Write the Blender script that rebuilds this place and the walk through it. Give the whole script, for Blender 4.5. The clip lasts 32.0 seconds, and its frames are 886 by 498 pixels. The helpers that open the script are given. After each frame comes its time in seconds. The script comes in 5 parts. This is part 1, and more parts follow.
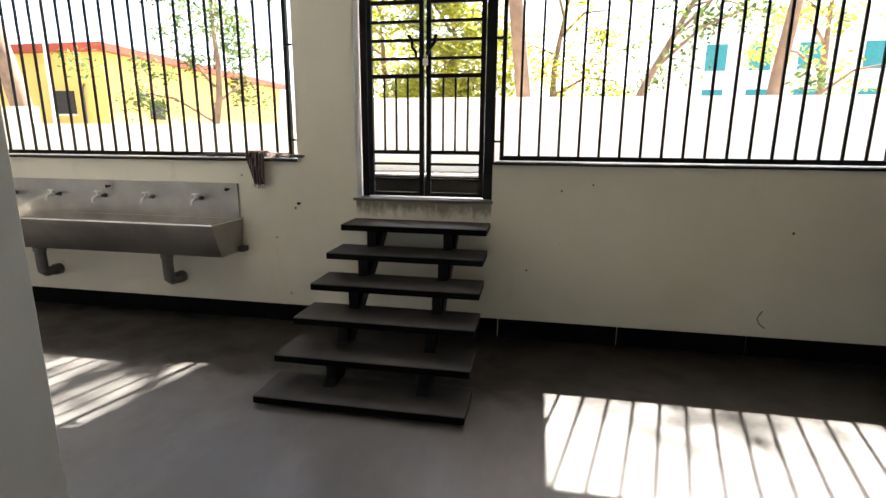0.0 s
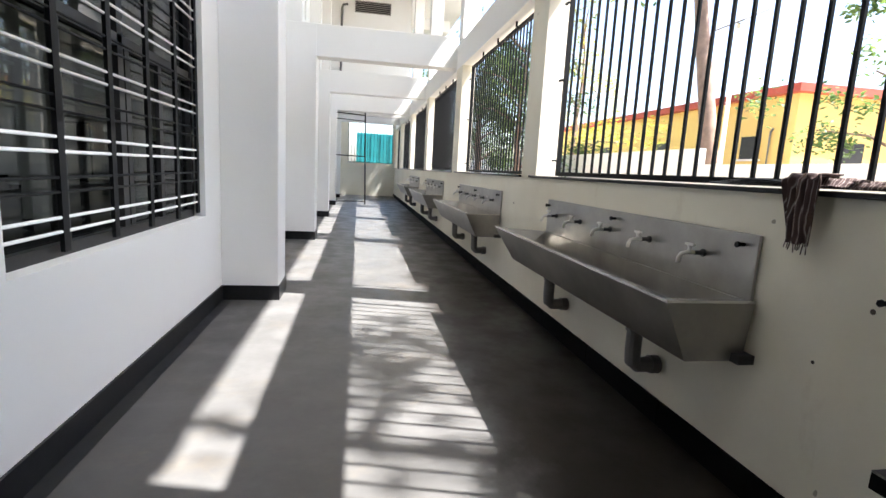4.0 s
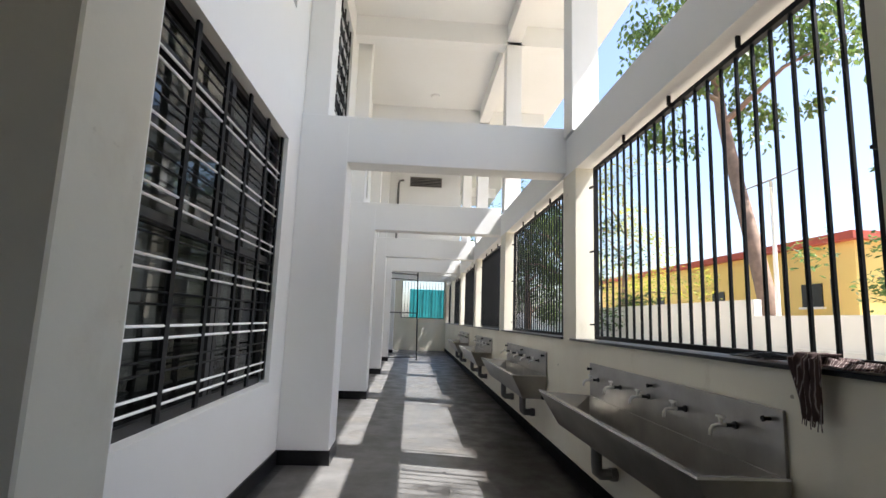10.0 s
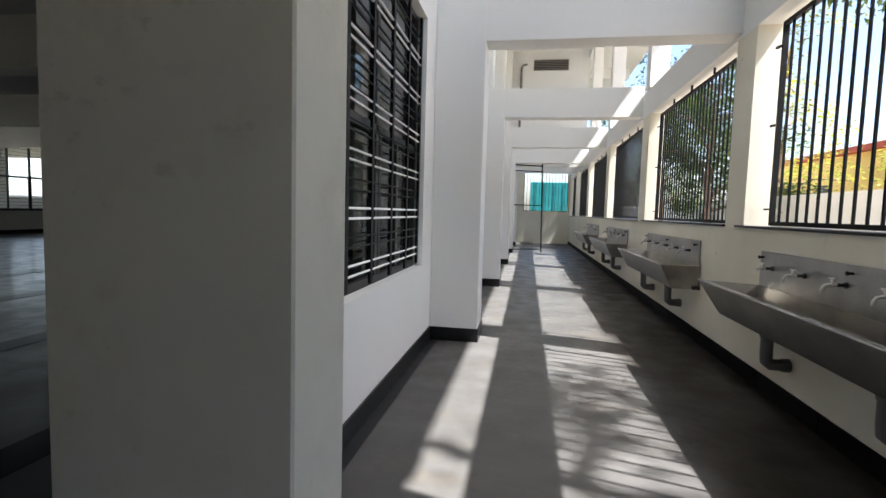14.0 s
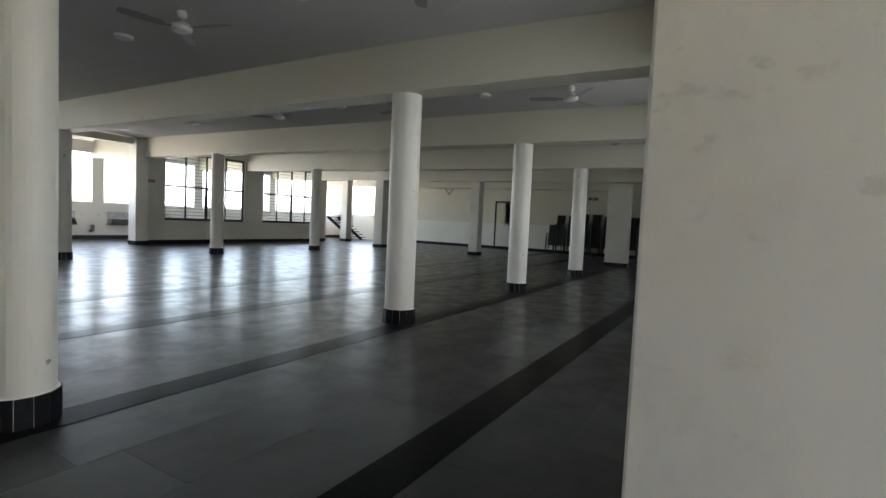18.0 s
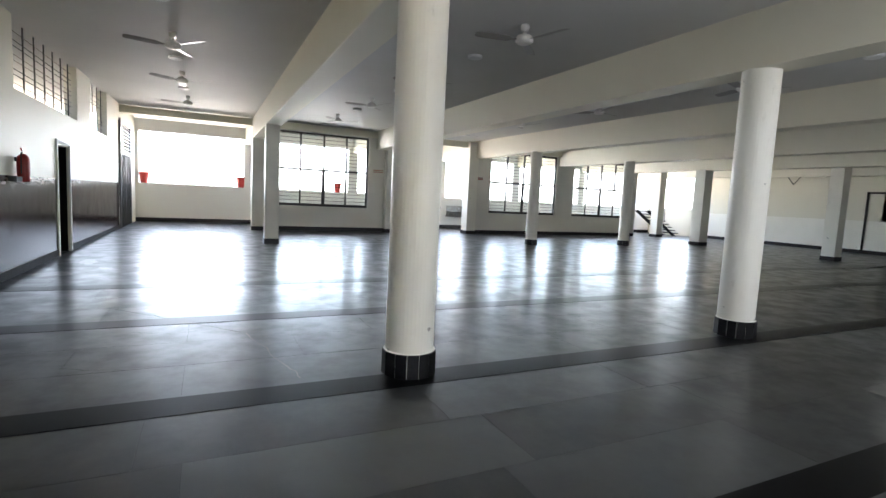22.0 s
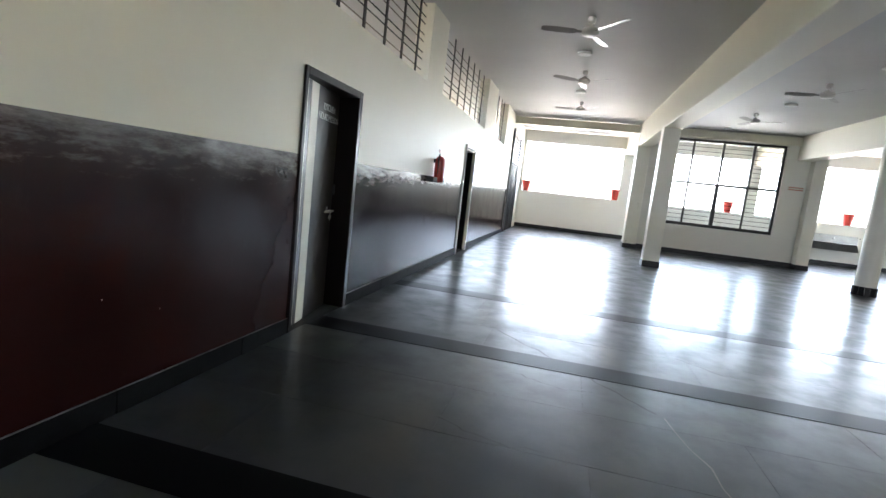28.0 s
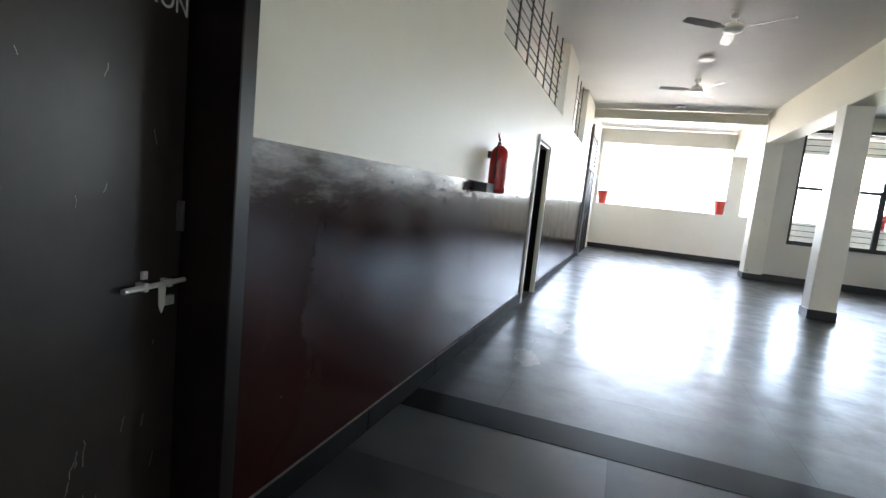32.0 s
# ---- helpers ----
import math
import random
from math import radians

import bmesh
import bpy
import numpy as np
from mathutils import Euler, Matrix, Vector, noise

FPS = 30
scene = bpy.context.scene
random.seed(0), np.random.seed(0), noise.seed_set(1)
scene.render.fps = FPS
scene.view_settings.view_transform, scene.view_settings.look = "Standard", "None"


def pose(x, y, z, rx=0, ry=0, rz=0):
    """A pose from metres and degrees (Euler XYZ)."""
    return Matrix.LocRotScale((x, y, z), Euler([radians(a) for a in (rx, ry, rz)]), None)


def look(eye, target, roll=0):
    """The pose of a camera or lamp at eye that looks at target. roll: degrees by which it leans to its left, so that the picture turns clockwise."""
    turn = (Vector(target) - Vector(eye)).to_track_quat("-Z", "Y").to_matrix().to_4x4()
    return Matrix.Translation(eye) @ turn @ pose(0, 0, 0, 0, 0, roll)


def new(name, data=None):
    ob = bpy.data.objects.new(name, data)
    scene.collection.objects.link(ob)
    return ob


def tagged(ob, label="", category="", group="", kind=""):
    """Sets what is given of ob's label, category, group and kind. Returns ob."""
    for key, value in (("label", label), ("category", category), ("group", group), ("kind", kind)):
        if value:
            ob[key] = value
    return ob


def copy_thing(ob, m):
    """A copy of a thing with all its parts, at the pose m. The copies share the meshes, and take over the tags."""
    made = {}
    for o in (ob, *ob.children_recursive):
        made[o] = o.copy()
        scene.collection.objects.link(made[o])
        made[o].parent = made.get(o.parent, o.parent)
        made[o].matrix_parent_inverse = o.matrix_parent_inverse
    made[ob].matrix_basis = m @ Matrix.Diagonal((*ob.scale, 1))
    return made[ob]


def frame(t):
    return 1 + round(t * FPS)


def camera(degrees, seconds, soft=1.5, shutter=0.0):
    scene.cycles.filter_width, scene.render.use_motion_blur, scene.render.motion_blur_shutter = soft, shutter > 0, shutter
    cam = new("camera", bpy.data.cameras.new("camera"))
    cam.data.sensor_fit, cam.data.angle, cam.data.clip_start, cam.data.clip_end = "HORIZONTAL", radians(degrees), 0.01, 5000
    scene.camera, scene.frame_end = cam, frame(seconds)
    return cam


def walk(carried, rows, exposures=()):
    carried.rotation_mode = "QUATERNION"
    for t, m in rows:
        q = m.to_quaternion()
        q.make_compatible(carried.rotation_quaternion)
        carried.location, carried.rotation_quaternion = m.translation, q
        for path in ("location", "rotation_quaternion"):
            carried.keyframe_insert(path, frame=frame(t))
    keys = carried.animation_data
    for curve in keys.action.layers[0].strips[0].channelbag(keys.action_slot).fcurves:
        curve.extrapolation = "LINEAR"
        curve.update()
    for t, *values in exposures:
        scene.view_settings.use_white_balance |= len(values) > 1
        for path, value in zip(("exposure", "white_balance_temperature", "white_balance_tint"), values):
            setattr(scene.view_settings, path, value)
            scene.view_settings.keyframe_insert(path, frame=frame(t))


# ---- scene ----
cam = camera(83.6, 32.0, soft=1.5)
PATH = [
    (0, (1.176, -3.732, 1.501), (0.828, -1.808, 1.081), 0.5),
    (0.5, (1.222, -3.280, 1.446), (0.936, -1.337, 1.070), 0.3),
    (1, (1.180, -3.018, 1.379), (0.671, -1.117, 1.020), -1.2),
    (1.5, (1.057, -2.669, 1.334), (0.218, -0.890, 0.967), 0.1),
    (2, (0.899, -2.304, 1.374), (-0.182, -0.669, 0.976), 0.3),
    (2.5, (0.703, -2.012, 1.356), (-0.786, -0.728, 0.992), 0.4),
    (3, (0.574, -1.935, 1.383), (-1.141, -0.978, 1.004), 1.8),
    (3.5, (0.548, -1.806, 1.364), (-1.300, -1.130, 1.008), 3.0),
    (4, (0.624, -1.717, 1.361), (-1.321, -1.371, 1.050), 3.1),
    (4.5, (0.798, -1.670, 1.380), (-1.184, -1.551, 1.139), 1.8),
    (6.5, (0.958, -1.658, 1.489), (-1.030, -1.564, 1.688), 1.8),
    (7, (0.971, -1.665, 1.518), (-1.004, -1.578, 1.821), 2.4),
    (7.5, (0.981, -1.663, 1.540), (-0.977, -1.579, 1.938), 2.2),
    (8, (0.998, -1.668, 1.557), (-0.946, -1.599, 2.020), 2.2),
    (8.5, (1.013, -1.675, 1.573), (-0.913, -1.611, 2.110), 2.3),
    (9, (1.020, -1.684, 1.585), (-0.888, -1.617, 2.180), 2.6),
    (9.5, (1.005, -1.685, 1.552), (-0.933, -1.598, 2.039), 2.3),
    (10, (0.969, -1.685, 1.507), (-1.007, -1.570, 1.790), 2.0),
    (10.5, (0.943, -1.667, 1.486), (-1.046, -1.528, 1.640), 2.3),
    (11, (0.930, -1.663, 1.463), (-1.061, -1.497, 1.535), 2.2),
    (11.5, (0.926, -1.705, 1.444), (-1.068, -1.549, 1.450), 2.1),
    (12, (0.920, -1.750, 1.433), (-1.078, -1.660, 1.422), 2.1),
    (12.5, (0.917, -1.787, 1.423), (-1.082, -1.834, 1.418), 2.0),
    (13, (0.867, -1.828, 1.425), (-1.122, -2.032, 1.376), 2.3),
    (13.5, (0.966, -1.862, 1.408), (-1.006, -2.182, 1.323), 2.3),
    (14, (0.924, -1.973, 1.417), (-1.042, -2.304, 1.265), 1.6),
    (14.5, (0.932, -2.131, 1.408), (-1.022, -2.520, 1.226), 0.5),
    (16.5, (0.847, -2.797, 1.404), (-1.100, -3.234, 1.273), 2.5),
    (17, (0.790, -2.986, 1.400), (-1.109, -3.609, 1.336), 2.8),
    (17.5, (0.813, -3.116, 1.429), (-1.008, -3.940, 1.357), 2.4),
    (18, (0.871, -3.142, 1.411), (-0.847, -4.159, 1.299), 2.6),
    (18.5, (0.905, -3.161, 1.409), (-0.696, -4.354, 1.287), 2.6),
    (19, (0.902, -3.184, 1.420), (-0.584, -4.515, 1.281), 2.5),
    (19.5, (0.894, -3.288, 1.444), (-0.491, -4.723, 1.289), 2.4),
    (20, (0.919, -3.325, 1.444), (-0.385, -4.832, 1.276), 2.5),
    (20.5, (0.958, -3.297, 1.445), (-0.253, -4.878, 1.261), 2.6),
    (21, (0.994, -3.292, 1.437), (-0.105, -4.952, 1.244), 2.8),
    (21.5, (1.036, -3.304, 1.437), (0.048, -5.031, 1.240), 3.0),
    (22, (1.064, -3.332, 1.437), (0.204, -5.127, 1.240), 2.8),
    (22.5, (1.094, -3.358, 1.435), (0.376, -5.213, 1.231), 2.4),
    (23, (1.123, -3.385, 1.427), (0.558, -5.290, 1.203), 2.1),
    (23.5, (1.161, -3.399, 1.421), (0.756, -5.343, 1.179), 1.7),
    (24, (1.206, -3.399, 1.419), (1.029, -5.375, 1.166), 1.4),
    (24.5, (1.206, -3.422, 1.400), (1.339, -5.397, 1.108), 1.4),
    (25, (1.189, -3.448, 1.383), (1.614, -5.376, 1.066), 2.5),
    (25.5, (1.284, -3.531, 1.386), (1.889, -5.408, 1.055), 3.2),
    (27.5, (1.582, -4.845, 1.353), (2.124, -6.747, 1.058), 6.8),
    (28, (1.513, -5.171, 1.363), (1.976, -7.100, 1.110), 6.4),
    (28.5, (1.522, -5.556, 1.361), (2.165, -7.432, 1.107), 6.6),
    (29, (1.648, -6.013, 1.381), (2.167, -7.931, 1.152), 8.2),
    (29.5, (1.622, -6.384, 1.366), (2.157, -8.288, 1.067), 6.9),
    (30, (1.753, -6.801, 1.355), (2.267, -8.698, 0.988), 8.5),
    (30.5, (1.828, -7.229, 1.363), (2.123, -9.173, 1.000), 8.2),
    (31, (1.948, -7.611, 1.412), (2.438, -9.510, 1.018), 7.1),
    (31.5, (2.178, -8.098, 1.386), (2.815, -9.976, 1.122), 7.1),
    (32, (2.431, -8.536, 1.369), (3.109, -10.403, 1.140), 5.9),
]
walk(cam, [(t, look(eye, target, roll)) for t, eye, target, roll in PATH],
     exposures=[(0, 2.98, 6750, 12), (1.0, 2.4, 6700, 13), (2.0, 2.55, 6700, 13), (3.0, 2.65, 6350, 12), (4.0, 2.65, 6150, 12), (4.5, 2.55, 6150, 12), (7.0, 2.25, 6150, 12), (9.0, 1.75, 6150, 12), (10.0, 1.95, 6150, 12), (13.0, 2.1, 6200, 12), (14.5, 2.05, 6200, 12), (16.5, 2.75, 6350, 12), (17.0, 3.05, 6350, 12), (18.0, 4.0, 6350, 12), (19.0, 4.8, 6300, 12), (21.0, 4.8, 6250, 13), (23.0, 4.6, 6300, 14), (25.0, 4.85, 6250, 13), (28.0, 5.1, 6150, 12), (30.0, 5.05, 6150, 12), (31.0, 5.0, 6200, 12), (32, 5.15, 6200, 12)])

# world, sun
SUN_FROM = Vector((0.155, 0.622, 1.0)).normalized()
world = bpy.data.worlds.new("sky")
scene.world = world
world.use_nodes = True
wn = world.node_tree.nodes
wn.clear()
sky = wn.new("ShaderNodeTexSky")
sky.sky_type = "NISHITA"
sky.sun_disc = False
sky.sun_elevation = math.asin(SUN_FROM.z)
sky.sun_rotation = math.atan2(SUN_FROM.x, SUN_FROM.y)
sky.dust_density = 2.5
bg = wn.new("ShaderNodeBackground")
bg.inputs["Strength"].default_value = 0.09
wo = wn.new("ShaderNodeOutputWorld")
world.node_tree.links.new(sky.outputs[0], bg.inputs[0])
world.node_tree.links.new(bg.outputs[0], wo.inputs[0])
sun = new("sun", bpy.data.lights.new("sun", "SUN"))
sun.data.energy = 5.0
sun.data.angle = radians(0.55)
sun.data.color = (1.0, 0.96, 0.9)
sun.matrix_world = look(SUN_FROM * 60, (0, 0, 0))

# added area lamps standing in for daylight in the open bays beyond the hall
def window_light(m, w, h, power):
    lamp = new("window_light", bpy.data.lights.new("window_light", "AREA"))
    lamp.data.shape = "RECTANGLE"
    lamp.data.size, lamp.data.size_y = w, h
    lamp.data.energy = power
    lamp.data.spread = radians(135)
    lamp.data.color = (0.95, 0.98, 1.0)
    lamp.matrix_world = m


BAY_POSTS = (3.75, -0.6, -5.15, -9.75, -14.3, -18.9, -23.6)
for right, left in zip(BAY_POSTS, BAY_POSTS[1:]):
    bay = right - left - 0.46
    window_light(pose((right + left) / 2, -26.95, 2.57, 70, 0, 0), bay, 2.06, 0.85 * bay * 2.06)
# unseen lamps added inside the inner windows to brighten the near hall floor
for right, left in ((-1.43, -3.92), (-5.63, -8.12), (-9.83, -12.3)):
    window_light(pose((right + left) / 2, -3.2, 2.07, -75, 0, 0), right - left - 0.1, 2.3, 0.36 * 2.3 * (right - left))
window_light(pose(-24.78, -24.5, 2.6, 0, -90, 0), 2.05, 2.9, 0.9 * 2.9 * 2.05)

# ---- materials ----
class NT:
    """Short-hand for a node tree under construction."""
    def __init__(self, name, rough=0.6, metal=0.0, spec=0.5):
        self.m = bpy.data.materials.new(name)
        self.m.use_nodes = True
        self.t = self.m.node_tree
        self.b = self.t.nodes["Principled BSDF"]
        self.set("Roughness", rough)
        self.set("Metallic", metal)
        self.set("Specular IOR Level", spec)
        self.co = self.node("ShaderNodeTexCoord").outputs["Object"]

    def node(self, kind, **kw):
        n = self.t.nodes.new(kind)
        for k, v in kw.items():
            n.inputs[k].default_value = v
        return n

    def set(self, key, value):
        self.b.inputs[key].default_value = value

    def link(self, a, b):
        self.t.links.new(a, b)

    def world_co(self):
        return self.node("ShaderNodeNewGeometry").outputs["Position"]

    def noise(self, scale, detail=4.0, rough=0.55, co=None, stretch=None):
        n = self.node("ShaderNodeTexNoise", Scale=scale, Detail=detail, Roughness=rough)
        src = co or self.world_co()
        if stretch:
            mp = self.node("ShaderNodeMapping")
            mp.inputs["Scale"].default_value = stretch
            self.link(src, mp.inputs[0])
            src = mp.outputs[0]
        self.link(src, n.inputs["Vector"])
        return n.outputs["Fac"]

    def ramp(self, fac, stops):
        r = self.node("ShaderNodeValToRGB")
        while len(r.color_ramp.elements) < len(stops):
            r.color_ramp.elements.new(0.5)
        for e, (p, c) in zip(r.color_ramp.elements, stops):
            e.position = p
            e.color = (*c, 1) if not isinstance(c, (int, float)) else (c, c, c, 1)
        self.link(fac, r.inputs[0])
        return r.outputs[0]

    def mix(self, fac, a, b, mode="MIX"):
        n = self.t.nodes.new("ShaderNodeMix")
        n.data_type = "RGBA"
        n.blend_type = mode
        for s, v in ((n.inputs[0], fac), (n.inputs[6], a), (n.inputs[7], b)):
            if isinstance(v, (int, float)):
                s.default_value = v
            elif isinstance(v, tuple):
                s.default_value = (*v, 1)
            else:
                self.link(v, s)
        return n.outputs[2]

    def colour(self, out):
        self.link(out, self.b.inputs["Base Color"])

    def roughness(self, out):
        self.link(out, self.b.inputs["Roughness"])

    def bump(self, fac, strength=0.2, dist=0.01):
        n = self.node("ShaderNodeBump", Strength=strength, Distance=dist)
        self.link(fac, n.inputs["Height"])
        self.link(n.outputs[0], self.b.inputs["Normal"])


def painted(name, base, dirt, rough=0.55, stain=0.35, scale=1.0, bump=0.12, specks=0.0, mottle=0.18):
    """Roller-painted plaster: faint mottling, hand marks and rain stains."""
    n = NT(name, rough)
    big = n.ramp(n.noise(0.7 * scale, 5), [(0.35, 0.0), (0.75, 1.0)])
    fine = n.ramp(n.noise(9 * scale, 6, 0.65), [(0.55, 0.0), (0.8, 1.0)])
    marks = n.ramp(n.noise(3.1 * scale, 8, 0.7, stretch=(1.0, 1.0, 0.45)), [(0.62, 0.0), (0.72, 1.0)])
    c = n.mix(mottle, base, n.mix(big, base, dirt))
    c = n.mix(n.mix(stain, (0, 0, 0), marks), c, dirt)
    c = n.mix(n.mix(stain * 0.5, (0, 0, 0), fine), c, tuple(0.75 * v for v in base))
    if specks:
        sp = n.ramp(n.noise(7.0, 3, 0.5), [(0.735, 0.0), (0.75, 1.0)])
        c = n.mix(n.mix(specks, (0, 0, 0), sp), c, tuple(0.3 * v for v in dirt))
    n.colour(c)
    n.bump(n.noise(55, 3), bump, 0.004)
    return n.m


def plain(name, base, rough=0.5, metal=0.0, vary=0.25, scale=6.0, bump=0.1, spec=0.5):
    n = NT(name, rough, metal, spec)
    f = n.noise(scale, 6, 0.6)
    n.colour(n.mix(n.ramp(f, [(0.3, 0.0), (0.75, 1.0)]), tuple((1 - vary) * v for v in base), base))
    n.bump(n.noise(scale * 12, 3), bump, 0.002)
    return n.m


M_WHITE = painted("white_paint", (0.80, 0.80, 0.78), (0.62, 0.60, 0.55), 0.6, 0.12)
M_CREAM = painted("cream_paint", (0.69, 0.66, 0.545), (0.53, 0.48, 0.36), 0.5, 0.1)
# cream wall paint again, bleached to put the window glare into the colour
M_FARGLARE = painted("far_wall_glare_paint", (0.7, 0.685, 0.63), (0.55, 0.52, 0.44), 0.5, 0.1)
M_KITCHEN = painted("brown_kitchen_paint", (0.46, 0.37, 0.26), (0.3, 0.22, 0.14), 0.7, 0.3)


def make_pier():
    """Cream paint with hand smudges and a few dark scuffs at hand height."""
    n = NT("scuffed_pier_paint", 0.5)
    base = n.mix(n.ramp(n.noise(1.2, 5), [(0.35, 0.0), (0.7, 1.0)]), (0.6, 0.585, 0.505), (0.66, 0.64, 0.56))
    zone = n.ramp(n.noise(1.9, 3, 0.5), [(0.42, 0.0), (0.58, 1.0)])
    soft = n.ramp(n.noise(5.5, 7, 0.65, stretch=(1, 1, 0.7)), [(0.44, 0.0), (0.72, 1.0)])
    hard = n.ramp(n.noise(9.0, 4, 0.55, stretch=(1, 1, 1.6)), [(0.63, 0.0), (0.7, 1.0)])
    c = n.mix(n.mix(0.3, (0, 0, 0), n.mix(1.0, zone, soft, "MULTIPLY")), base, (0.36, 0.3, 0.23))
    c = n.mix(n.mix(0.3, (0, 0, 0), n.mix(1.0, zone, hard, "MULTIPLY")), c, (0.2, 0.17, 0.13))
    n.colour(c)
    n.bump(n.noise(40, 3), 0.12, 0.004)
    return n.m


M_PIER = make_pier()
M_OUTER = painted("old_cream_paint", (0.78, 0.75, 0.63), (0.5, 0.43, 0.3), 0.6, 0.3, specks=0.7, mottle=0.42)


def make_gate_dirt():
    """Cream wall with mud splashes running down from the threshold."""
    n = NT("mud_streaked_cream_paint", 0.65)
    sep = n.node("ShaderNodeSeparateXYZ")
    n.link(n.world_co(), sep.inputs[0])
    rise = n.node("ShaderNodeMapRange")
    for k, v in (("From Min", 0.84), ("From Max", 1.05), ("To Min", -0.28), ("To Max", 0.26)):
        rise.inputs[k].default_value = v
    n.link(sep.outputs["Z"], rise.inputs["Value"])
    add = n.node("ShaderNodeMath")
    n.link(n.noise(11, 8, 0.7, stretch=(1, 1, 0.45)), add.inputs[0])
    n.link(rise.outputs[0], add.inputs[1])
    mud = n.ramp(add.outputs[0], [(0.44, 0.0), (0.68, 1.0)])
    c = n.mix(n.ramp(n.noise(1.1, 5), [(0.35, 0.0), (0.75, 1.0)]), (0.77, 0.75, 0.64), (0.7, 0.67, 0.55))
    n.colour(n.mix(n.mix(0.8, (0, 0, 0), mud), c, (0.15, 0.105, 0.06)))
    n.bump(n.noise(40, 4), 0.2, 0.004)
    return n.m


M_GATEDIRT = make_gate_dirt()
M_CEIL = painted("ceiling_paint", (0.6, 0.595, 0.575), (0.5, 0.49, 0.46), 0.6, 0.1, mottle=0.4)
M_CEIL.node_tree.nodes["Principled BSDF"].inputs["Specular IOR Level"].default_value = 0.1
for nd in M_CEIL.node_tree.nodes:
    if nd.type == "BUMP":
        nd.inputs["Distance"].default_value = 0.03
        nd.inputs["Strength"].default_value = 0.25
        nd.inputs["Height"].links[0].from_node.inputs["Scale"].default_value = 2.2
M_COL = painted("column_paint", (0.80, 0.78, 0.70), (0.45, 0.42, 0.34), 0.42, 0.4, 1.3, specks=0.7)
M_IRON = plain("black_iron", (0.007, 0.007, 0.0075), 0.5, 0.0, 0.4, 14, 0.1, 0.16)
M_STEEL = plain("brushed_steel", (0.43, 0.415, 0.385), 0.33, 1.0, 0.35, 3)
M_CHROME = plain("bright_steel", (0.75, 0.75, 0.74), 0.2, 1.0, 0.1, 8)
M_PVC = plain("grey_pvc", (0.16, 0.155, 0.15), 0.5, 0, 0.3, 8)
M_TAP = plain("white_plastic", (0.78, 0.77, 0.74), 0.35, 0, 0.12, 20)
M_RUBBER = plain("dark_thread", (0.05, 0.05, 0.05), 0.6)
M_DOORDARK = plain("dark_brown_door", (0.032, 0.024, 0.02), 0.34, 0, 0.5, 4, 0.1, 0.24)
M_FRAMEWOOD = plain("dark_frame_paint", (0.008, 0.005, 0.0045), 0.3, 0, 0.4, 5, 0.1, 0.25)
M_STRIPE = painted("cream_door_stripe", (0.62, 0.59, 0.48), (0.3, 0.27, 0.2), 0.45, 0.4, 3)
M_RED = plain("red_enamel", (0.42, 0.025, 0.02), 0.28, 0, 0.2, 5)
M_REDPL = plain("red_plastic", (0.65, 0.06, 0.04), 0.45, 0, 0.15, 5)
M_FAN = plain("white_fan_enamel", (0.82, 0.8, 0.76), 0.35, 0, 0.2, 9)
M_FANBROWN = plain("grey_fan_blade", (0.3, 0.28, 0.26), 0.35, 0, 0.2, 9)
M_LAMPW = plain("opal_lamp_cover", (0.8, 0.8, 0.78), 0.4, 0, 0.05)
M_BLACKPL = plain("dark_brown_plastic", (0.02, 0.016, 0.015), 0.35, 0, 0.3)
M_LETTER = plain("white_lettering", (0.75, 0.75, 0.73), 0.5, 0, 0.15, 30)
M_ALU = plain("dark_anodised_frame", (0.028, 0.027, 0.026), 0.42, 0.0, 0.3, spec=0.3)
M_CABLE = plain("black_cable", (0.015, 0.015, 0.015), 0.5)
M_TEAL = plain("teal_sheet", (0.01, 0.22, 0.24), 0.5, 0, 0.3, 1.5)


def wall_shade_dirt(n, c):
    """Wall shade plus brown dirt below the wash troughs, coloured in with ragged edges."""
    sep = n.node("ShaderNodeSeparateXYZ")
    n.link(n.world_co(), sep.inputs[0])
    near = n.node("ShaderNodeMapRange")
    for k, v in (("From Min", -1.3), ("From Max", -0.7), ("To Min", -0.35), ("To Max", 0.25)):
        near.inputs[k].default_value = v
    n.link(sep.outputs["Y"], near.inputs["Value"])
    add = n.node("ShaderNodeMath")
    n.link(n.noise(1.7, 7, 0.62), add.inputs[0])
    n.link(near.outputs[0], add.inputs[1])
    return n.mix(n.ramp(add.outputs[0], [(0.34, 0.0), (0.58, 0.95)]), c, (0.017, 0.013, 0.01))


